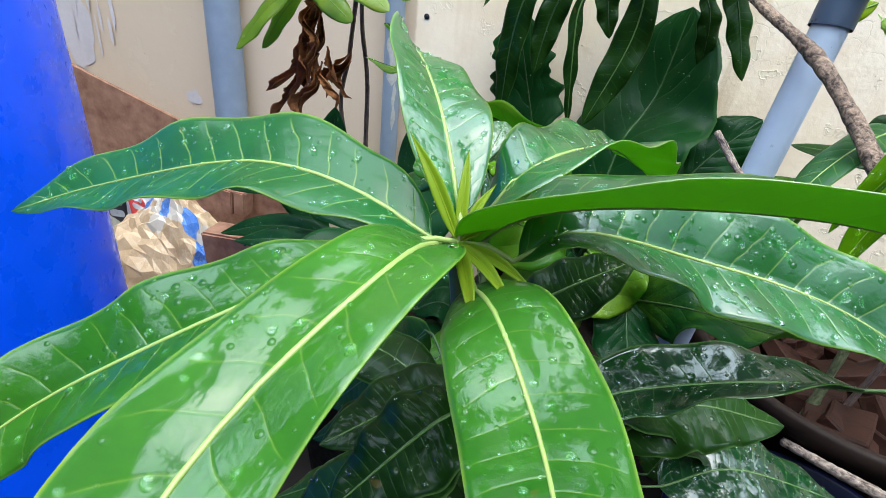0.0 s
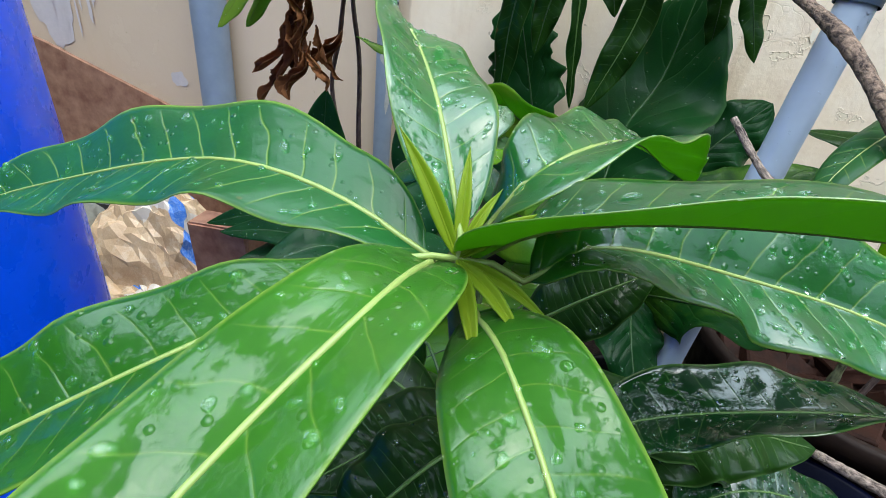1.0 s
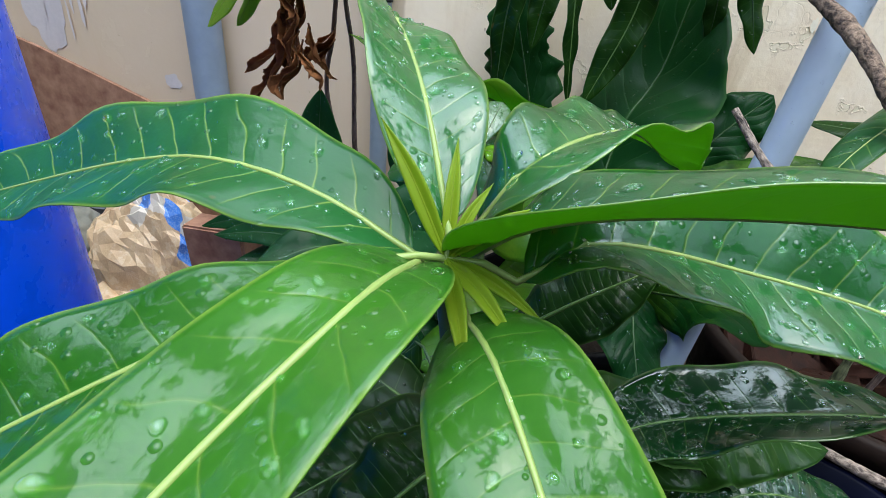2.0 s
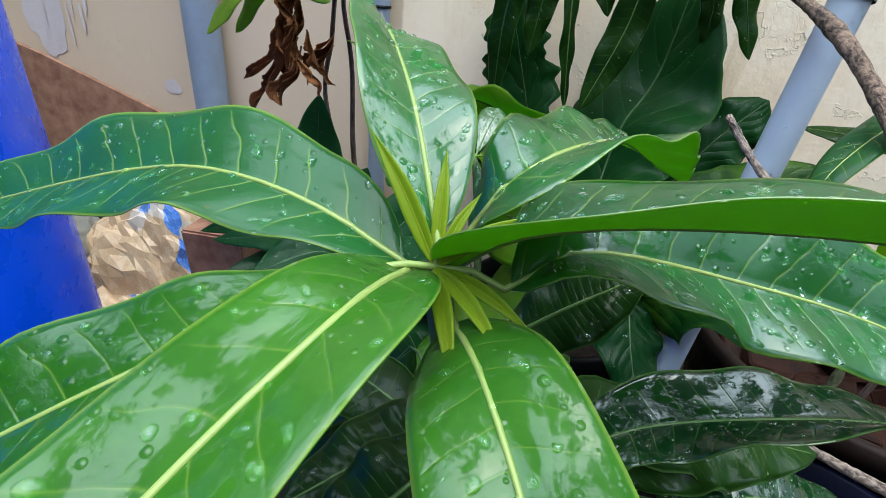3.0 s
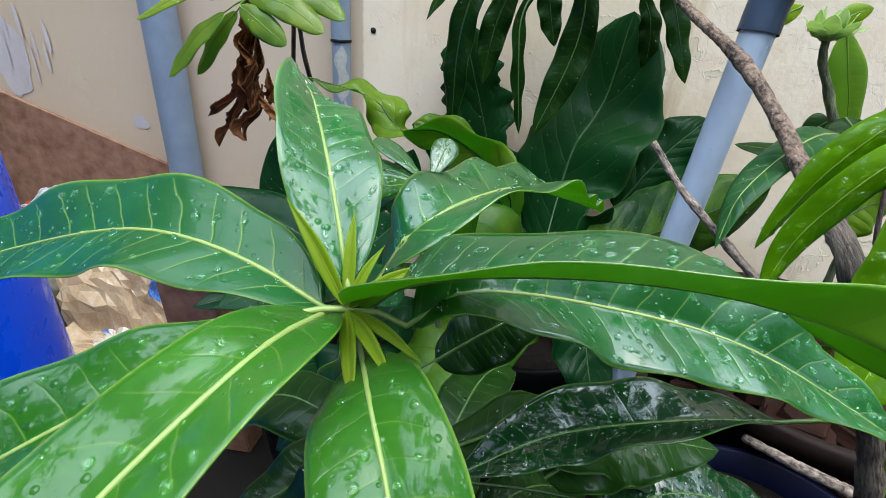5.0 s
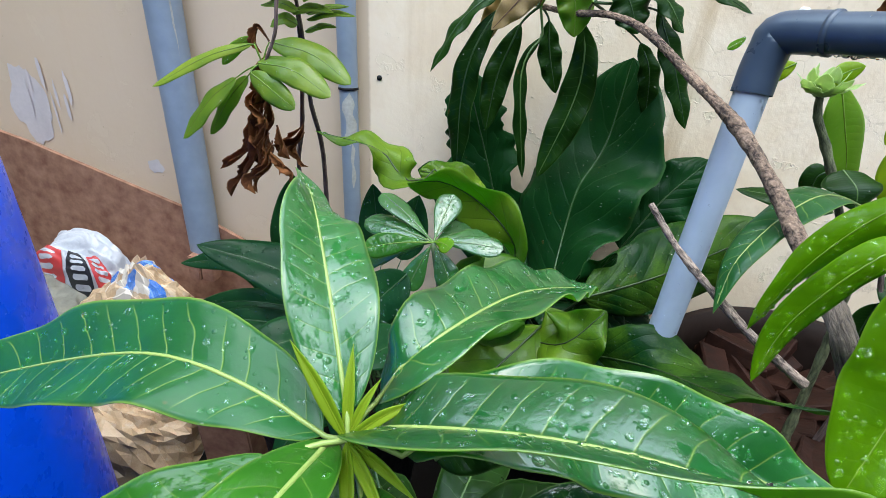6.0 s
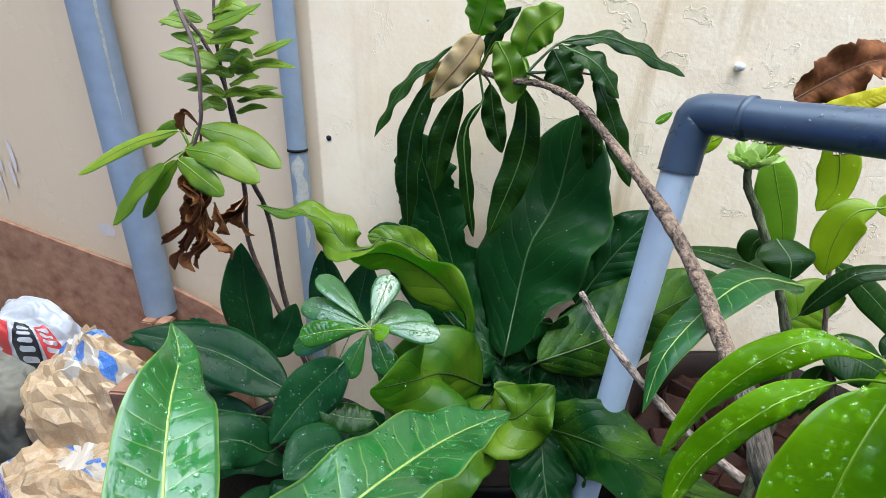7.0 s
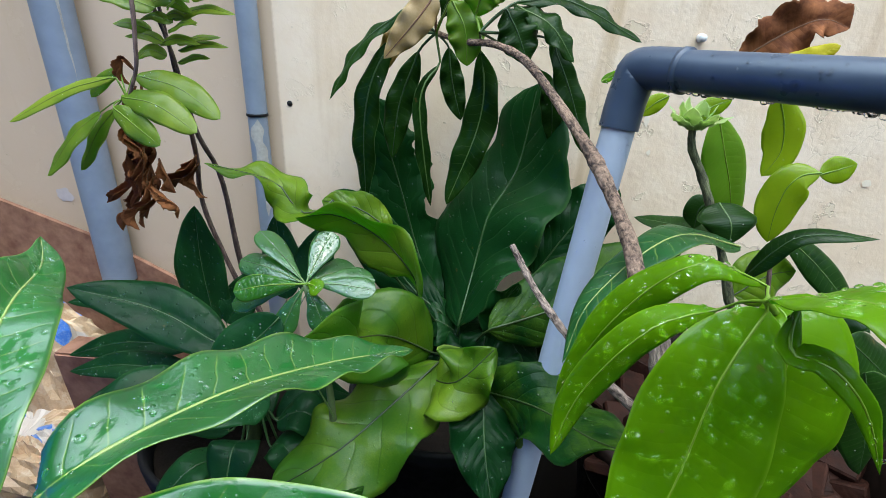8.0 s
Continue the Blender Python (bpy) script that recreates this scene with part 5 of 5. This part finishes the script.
shoot_leaf([(0.350, 0.630, 0.936), (0.363, 0.625, 0.901), (0.380, 0.625, 0.860), (0.394, 0.630, 0.813)], 0.052, (0.35, -0.93, 0.1), (M_LIME_BACK, M_LIME, M_RIB_LIME), "")
shoot_leaf([(0.385, 0.600, 0.964), (0.399, 0.600, 0.934), (0.403, 0.600, 0.907), (0.393, 0.600, 0.885)], 0.036, (-0.2, -1, 0.2), LEMON, "thin lemon-green leaf")
shoot_leaf([(0.437, 0.585, 0.896), (0.416, 0.585, 0.888), (0.409, 0.585, 0.858), (0.411, 0.585, 0.822)], 0.040, (-0.2, -0.85, 0.5), LEMON, "thin lemon-green leaf")
shoot_leaf([(0.439, 0.590, 0.893), (0.453, 0.590, 0.899), (0.468, 0.590, 0.906)], 0.026, (0.1, -0.9, 0.35), LEMON, "thin lemon-green leaf")
shoot_leaf([(0.348, 0.570, 0.863), (0.355, 0.550, 0.850), (0.357, 0.545, 0.831)], 0.058, (0.1, -0.7, 0.7), OLDV, "")
shoot_leaf([(0.353, 0.600, 0.854), (0.344, 0.600, 0.846), (0.344, 0.600, 0.824)], 0.030, (0.1, -0.9, 0.3), OLD, "")
shoot_leaf([(0.446, 0.500, 0.749), (0.467, 0.500, 0.707), (0.492, 0.500, 0.640)], 0.050, (-0.3, -0.9, 0.2), OLD, "")
shoot_leaf([(0.458, 0.470, 0.755), (0.478, 0.470, 0.709), (0.495, 0.470, 0.643)], 0.060, (0.2, -0.9, 0.3), OLD, "")
shoot_leaf([(0.473, 0.520, 0.757), (0.501, 0.520, 0.736), (0.544, 0.520, 0.702)], 0.050, (0.1, -0.7, 0.6), OLD, "")
leaf(shoot, [(0.350, 0.511, 0.842), (0.276, 0.461, 0.865), (0.213, 0.412, 0.830), (0.194, 0.384, 0.790)], 0.0385, (-0.394, -0.507, 0.766), (-0.662, -0.172, 0.729), wave=0.03, waves=3, mats=MANGO_CLEAN, rib=0.0009, fold=11, curl=0.23, drops=60, drop_r=0.0012, stalk=(0.362, 0.566, 0.815))
shoot_leaf([(0.385, 0.620, 0.804), (0.353, 0.650, 0.807), (0.304, 0.680, 0.804)], 0.035, (0, -0.5, 0.8), OLDV, "")
shoot_leaf([(0.430, 0.650, 0.726), (0.466, 0.660, 0.752), (0.501, 0.670, 0.758)], 0.070, (0, -1, 0.3), HEART, "pale green broad leaf")
shoot_leaf([(0.468, 0.660, 0.804), (0.516, 0.660, 0.770), (0.596, 0.650, 0.694)], 0.042, (0.3, -0.8, 0.4), OLDV, "")
shoot_leaf([(0.386, 0.560, 0.787), (0.392, 0.550, 0.812), (0.414, 0.540, 0.847), (0.470, 0.530, 0.854)], 0.022, (0, -0.4, 0.9), OLD, "")
shoot_leaf([(0.425, 0.570, 0.741), (0.452, 0.560, 0.742), (0.490, 0.550, 0.725)], 0.055, (0, -0.7, 0.7), OLDV, "")
shoot_leaf([(0.509, 0.600, 0.723), (0.530, 0.600, 0.741), (0.560, 0.600, 0.749)], 0.04, (0, -0.6, 0.8), OLD, "")
shoot_leaf([(0.433, 0.570, 0.725), (0.429, 0.570, 0.694), (0.429, 0.570, 0.655)], 0.03, (0, -0.9, 0.3), OLD, "")
shoot_leaf([(0.289, 0.600, 0.955), (0.277, 0.600, 0.947), (0.266, 0.600, 0.935)], 0.017, (0.2, -0.9, 0.4), LEMON, "thin lemon-green leaf")
shoot_leaf([(0.312, 0.575, 0.939), (0.323, 0.580, 0.950), (0.338, 0.580, 0.957)], 0.019, (0.2, -0.9, 0.3), LEMON, "folded yellow-green new leaf")
shoot_leaf([(0.224, 0.600, 0.964), (0.231, 0.600, 0.969), (0.238, 0.600, 0.975)], 0.008, (0.1, -0.85, 0.5), LIME, "")
leaf(shoot, [(0.345, 0.605, 0.990), (0.372, 0.600, 1.012), (0.398, 0.595, 1.026), (0.420, 0.590, 1.020)], 0.050, (0.1, -0.9, 0.4), shape="oval", wave=0.16, waves=3, fold=30, ragged=0.22, mats=DRY, rib=0.0008, count=40, across=8, label="dead brown leaf")
leaf(shoot, [(0.355, 0.575, 0.984), (0.376, 0.565, 0.993), (0.401, 0.560, 1.006)], 0.018, (0.1, -0.85, 0.5), shape="strip", mats=YELLOW, rib=0, label="yellow leaf edge")
for k in range(14):
    a = k * 2.4
    out = 0.008 + 0.0018 * k
    tip = GT + Vector((out * math.cos(a), out * math.sin(a), 0.028 - 0.0012 * k))
    leaf(shoot, [GT - Vector((0, 0, 0.004)), GT.lerp(tip, 0.5) + Vector((0.004 * math.cos(a), 0.004 * math.sin(a), 0)), tip], 0.016 + 0.0003 * k, (-math.cos(a), -math.sin(a), 0.6), shape="long", fold=14, mats=(M_ROSETTE, M_ROSETTE, M_RIB_LIME), rib=0, count=14, across=3, label="tiny pale new leaf")

# ---------------------------------------------------------------- broken bricks in the wide pot
def brick_mesh(seed):
    rnd = random.Random(seed)
    bm = box_bm((rnd.uniform(0.045, 0.095), rnd.uniform(0.035, 0.07), rnd.uniform(0.014, 0.032)), bevel=0)
    bmesh.ops.subdivide_edges(bm, edges=bm.edges[:], cuts=1, use_grid_fill=True)
    for v in bm.verts:
        v.co *= 1 + 0.22 * noise.noise(v.co * 30 + Vector((seed, 0, 0)))
    bmesh.ops.bevel(bm, geom=bm.edges[:], offset=0.0025, segments=1, affect="EDGES")
    me = bpy.data.meshes.new("brick")
    bm.to_mesh(me)
    bm.free()
    me.materials.append(M_BRICK)
    return me


rubble = [brick_mesh(k + 1) for k in range(6)]
rnd = random.Random(4)
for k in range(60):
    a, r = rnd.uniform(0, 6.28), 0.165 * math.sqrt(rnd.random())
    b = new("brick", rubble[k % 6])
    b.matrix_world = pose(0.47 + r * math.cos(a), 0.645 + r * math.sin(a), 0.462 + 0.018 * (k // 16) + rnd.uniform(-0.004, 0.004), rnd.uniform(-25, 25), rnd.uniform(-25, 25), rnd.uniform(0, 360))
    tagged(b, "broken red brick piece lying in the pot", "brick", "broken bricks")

# ---------------------------------------------------------------- sacks
def sack_material():
    mat, nt, bs = node_material("woven_sack")
    uv = nt.nodes.new("ShaderNodeUVMap")
    mp = nt.nodes.new("ShaderNodeMapping")
    mp.inputs["Rotation"].default_value = (0, 0, radians(33))
    nt.links.new(uv.outputs[0], mp.inputs[0])
    sep = nt.nodes.new("ShaderNodeSeparateXYZ")
    nt.links.new(mp.outputs[0], sep.inputs[0])
    wob = noise_fac(nt, 60, 3)
    p = maths(nt, "DIVIDE", maths(nt, "ADD", sep.outputs[0], maths(nt, "MULTIPLY", wob, 0.012)), 0.046)
    q = maths(nt, "DIVIDE", maths(nt, "ADD", sep.outputs[1], maths(nt, "MULTIPLY", wob, 0.012)), 0.040)
    row = maths(nt, "MODULO", maths(nt, "ADD", maths(nt, "FLOOR", q), 21), 7)
    odd = maths(nt, "MODULO", maths(nt, "ADD", maths(nt, "ADD", maths(nt, "FLOOR", p), row), 20), 2)
    band = maths(nt, "LESS_THAN", row, 1.5)
    some = nt.nodes.new("ShaderNodeTexWhiteNoise")
    some.noise_dimensions = "2D"
    pair = nt.nodes.new("ShaderNodeCombineXYZ")
    nt.links.new(maths(nt, "FLOOR", p), pair.inputs[0])
    nt.links.new(maths(nt, "FLOOR", q), pair.inputs[1])
    nt.links.new(pair.outputs[0], some.inputs["Vector"])
    shown = maths(nt, "GREATER_THAN", some.outputs["Value"], 0.32)
    band = maths(nt, "MULTIPLY", band, maths(nt, "GREATER_THAN", some.outputs["Value"], 0.22))
    blue = maths(nt, "MULTIPLY", maths(nt, "MULTIPLY", band, odd), shown)
    g = noise_fac(nt, 30, 4)
    weave = noise_fac(nt, 420, 2)
    base = ramp(nt, maths(nt, "ADD", maths(nt, "MULTIPLY", g, 0.7), maths(nt, "MULTIPLY", weave, 0.3)), (0.36, (0.46, 0.30, 0.17)), (0.64, (0.63, 0.45, 0.28)))
    scuff = ramp(nt, noise_fac(nt, 55, 5, 0.7), (0.52, 0.0), (0.60, 0.35))
    base = mix(nt, scuff, base, (0.70, 0.60, 0.45))
    col = mix(nt, band, base, (0.60, 0.53, 0.45))
    ink = mix(nt, ramp(nt, weave, (0.45, 0.0), (0.62, 0.5)), (0.045, 0.19, 0.60), (0.35, 0.45, 0.66))
    col = mix(nt, blue, col, ink)
    nt.links.new(col, bs.inputs["Base Color"])
    bs.inputs["Roughness"].default_value = 0.42
    facet = add(nt, "ShaderNodeTexVoronoi", Scale=17)
    tcs = nt.nodes.new("ShaderNodeTexCoord")
    bend_ = add(nt, "ShaderNodeTexNoise", Scale=9, Detail=3)
    nt.links.new(tcs.outputs["Object"], bend_.inputs["Vector"])
    mv = nt.nodes.new("ShaderNodeMix")
    mv.data_type = "VECTOR"
    mv.inputs[0].default_value = 0.12
    nt.links.new(tcs.outputs["Object"], mv.inputs[4])
    nt.links.new(bend_.outputs["Color"], mv.inputs[5])
    nt.links.new(mv.outputs[1], facet.inputs["Vector"])
    nt.links.new(bump(nt, facet.outputs["Distance"], 0.4, 0.003, bump(nt, weave, 0.2, 0.001)), bs.inputs["Normal"])
    return mat


M_SACK = sack_material()
M_SACKWHITE = plain("white_plastic_sack", (0.52, 0.53, 0.57), 0.35, 0.75, 25, bump_d=0.006)
M_RED = plain("red_print", (0.55, 0.05, 0.05), 0.4, 0.8, 40)
M_INK = plain("black_print", (0.02, 0.02, 0.025), 0.4, 0.8, 40)


def sack_point(a, b, centre, size, seed, crumple, taper=0.0):
    """A point of a crumpled sack; a runs round it, b from bottom to top."""
    d = Vector((math.cos(a) * math.cos(b), math.sin(a) * math.cos(b), math.sin(b)))
    q = d * 1.7 + Vector((seed, seed * 0.7, 0))
    w = q + Vector((noise.noise(q * 2.0), noise.noise(q * 2.0 + Vector((7, 0, 0))), noise.noise(q * 2.0 + Vector((0, 9, 0))))) * 0.5
    ridge = noise.voronoi(Vector((w.x * 1.3, w.y * 1.3, w.z * 2.4)))[0][0]
    fine = noise.voronoi(w * 4.2)[0][0]
    crease = 0.0
    for i in range(4):
        way = Vector((math.sin(2.1 * i + seed), math.cos(3.7 * i + seed), math.sin(1.3 * i + 2.0 * seed) * 0.8))
        x = way.dot(w) * (0.8 + 0.32 * i) + 0.37 * i
        crease += abs(2 * (x - math.floor(x)) - 1) / (1.6 + 0.5 * i)
    k = 1 + crumple * (0.55 * ridge + 0.06 * fine + 0.55 * crease - 0.80) + 0.20 * noise.noise(q * 0.8)
    e = [math.copysign(abs(c) ** 0.75, c) for c in d]
    slim = 1 - taper * max(0.0, d.z + 0.1)
    p = Vector((e[0] * size[0] * slim, e[1] * size[1] * slim, e[2] * size[2])) * k
    if taper:  # slumped: a pinched ridge to one side, the other shoulder sunk
        u = p.x / size[0]
        up = max(0.0, p.z / size[2])
        p.z -= size[2] * up * (0.34 * max(0.0, 0.30 - u) ** 1.3 + 0.12 * max(0.0, u - 0.60))
        p.z += 0.012 * up ** 3 * math.exp(-((u - 0.25) / 0.30) ** 2)
        p.y *= 1 - 0.5 * up ** 2
    return Vector(centre) + p


def sack(name, centre, size, seed, crumple, mat, label, taper=0.0, nu=240, nv=140, stiff=False):
    s = thing(name, (centre[0], centre[1], GROUND), label, "sack", "sacks by the wall")
    o = s.location
    bm = bmesh.new()
    uvl = bm.loops.layers.uv.new("UVMap")
    rnd = random.Random(int(seed * 10))

    def corner(i, j):  # stiff cloth breaks into flat facets with uneven corners
        di, dj, dk = (rnd.uniform(-0.32, 0.32), rnd.uniform(-0.32, 0.32), rnd.uniform(-0.028, 0.028)) if stiff else (0, 0, 0)
        p = sack_point(2 * math.pi * (i + di) / nu, -math.pi / 2 + math.pi * min(j + dj, nv - 0.5) / nv, centre, size, seed, crumple, taper)
        return bm.verts.new(p + (p - Vector(centre)) * dk - o)

    grid = [[corner(i, j) for i in range(nu)] for j in range(1, nv)]
    for v in bm.verts:
        v.co.z = max(v.co.z, 0.001)
    for j in range(nv - 2):
        for i in range(nu):
            k = (i + 1) % nu
            f = bm.faces.new((grid[j][i], grid[j][k], grid[j + 1][k], grid[j + 1][i]))
            for loop, q in zip(f.loops, ((i, j), (i + 1, j), (i + 1, j + 1), (i, j + 1))):
                loop[uvl].uv = (q[0] / nu * 3.4 * (size[0] + size[1]), q[1] / nv * 2.6 * size[2])
    bm.faces.new(grid[-1])
    if stiff:
        bmesh.ops.triangulate(bm, faces=bm.faces[:], quad_method="ALTERNATE")
        bmesh.ops.bevel(bm, geom=bm.edges[:], offset=0.0009, segments=1, affect="EDGES", clamp_overlap=True)
    part("cloth", bm, mat, s, smooth=not stiff)
    return s


def print_patch(s, a0, a1, b0, b1, centre, size, seed, crumple, mat, off, name, label=""):
    """A printed field on a sack, following its folds; its ends are rounded."""
    bm = bmesh.new()
    n = 24
    grid = []
    for j in range(n + 1):
        row = []
        for i in range(n + 1):
            u, v = i / n, j / n
            inset = 0.12 * (2 * v - 1) ** 2
            a = a0 + (a1 - a0) * (inset + (1 - 2 * inset) * u)
            row.append(bm.verts.new((sack_point(a, b0 + (b1 - b0) * v, centre, size, seed, crumple) - Vector(centre)) * (1 + off) + Vector(centre) - Vector(s.location)))
        grid.append(row)
    for j in range(n):
        for i in range(n):
            bm.faces.new((grid[j][i], grid[j][i + 1], grid[j + 1][i + 1], grid[j + 1][i]))
    return part(name, bm, mat, s, label)


sack("woven_sack", (-0.645, 0.715, 0.375), (0.130, 0.085, 0.165), 3.1, 0.24, M_SACK, "crumpled tan woven sack with blue and white squares", 0.22, 52, 30, True)
sack("woven_sack", (-0.60, 0.61, 0.28), (0.13, 0.09, 0.10), 5.7, 0.25, M_SACK, "flattened tan woven sack at the foot of the pile", 0.0, 52, 26, True)
WC, WS = (-0.80, 0.765, 0.405), (0.115, 0.05, 0.15)
white_sack = sack("plastic_sack", WC, WS, 8.2, 0.10, M_SACKWHITE, "white plastic sack with red and black print")
for a0, a1, mat in ((-1.95, -1.52, M_RED), (-1.48, -1.06, M_INK), (-1.02, -0.50, M_RED)):
    print_patch(white_sack, a0, a1, 0.22, 1.05, WC, WS, 8.2, 0.10, mat, 0.02, "printed_badge", "black printed field" if mat is M_INK else "red printed field")
    for k in range(5):
        print_patch(white_sack, a0 + 0.08, a1 - 0.08, 0.32 + 0.135 * k, 0.40 + 0.135 * k, WC, WS, 8.2, 0.10, M_SACKWHITE, 0.028, "print_bar", "plain white bar of print")
sack("canvas_bundle", (-0.88, 0.68, 0.38), (0.14, 0.07, 0.12), 1.4, 0.07, M_GREYWOOD, "grey-green folded canvas in front of the sacks")

# plank beside the sacks, and the broken tile under the pipe
plank = thing("wooden_plank", (-0.44, 0.60, GROUND), "brown wooden plank leaning by the sacks", "plank")
part("board", box_bm((0.092, 0.045, 0.36), (0.052, -0.018, 0.18), Matrix.Rotation(-0.05, 4, "Y"), 0.003), M_PLY, plank, "", False)
stub = thing("broken_tile", (-0.545, 0.79, 0.52), "broken pinkish tile stub under the drain pipe", "tile")
for dx in (-0.012, 0.016):
    part("chip", box_bm((0.024, 0.03, 0.05), (dx, 0.0, 0.0), Matrix.Rotation(0.06, 4, "Y"), 0.002), M_PLY, stub, "", False)

stick = thing("fallen_stick", (0.341, 0.486, 0.520), "thin brown stick lying across the pots", "stick")
stem(stick, [(0.345, 0.492, 0.515), (0.375, 0.449, 0.530), (0.410, 0.415, 0.540)], (0.005, 0.0055, 0.006), M_TWIG, "stick", 0.1)

# ---------------------------------------------------------------- wall details
blotch(-0.91, 0.795, 0.042, 0.075, 1.3, M_PATCH)
for k in range(9):
    blotch(-0.86 + 0.010 * ((k * 7) % 11) - 0.05, 0.755 + 0.012 * ((k * 5) % 9), 0.0022 + 0.0006 * (k % 4), 0.022 + 0.004 * (k % 5), 2.2 * k + 0.7, M_PATCH, proud=0.0016 + 0.0003 * k)
blotch(-0.66, 0.69, 0.016, 0.014, 4.3, M_PATCH)
for x, z, w, h in ((0.340, 0.897, 0.004, 0.009), (0.663, 0.829, 0.007, 0.005), (0.352, 0.850, 0.003, 0.004)):
    blotch(x, z, w, h, x * 9, M_CHIP, "paint_flake")
plug = tagged(mesh_object("wall_plug", tube_bm([(0.387, WALL_Y + 0.002, 1.009), (0.387, WALL_Y - 0.012, 1.009)], (0.006, 0.005), 12, 4), M_WHITE), "small white plastic plug in the wall", "plug")
hole = tagged(mesh_object("drill_hole", tube_bm([(-0.207, WALL_Y + 0.001, 0.884), (-0.207, WALL_Y - 0.0012, 0.884)], (0.0045, 0.004), 10, 3, 0.2, 3), M_HOLE), "dark drilled hole in the wall", "hole")
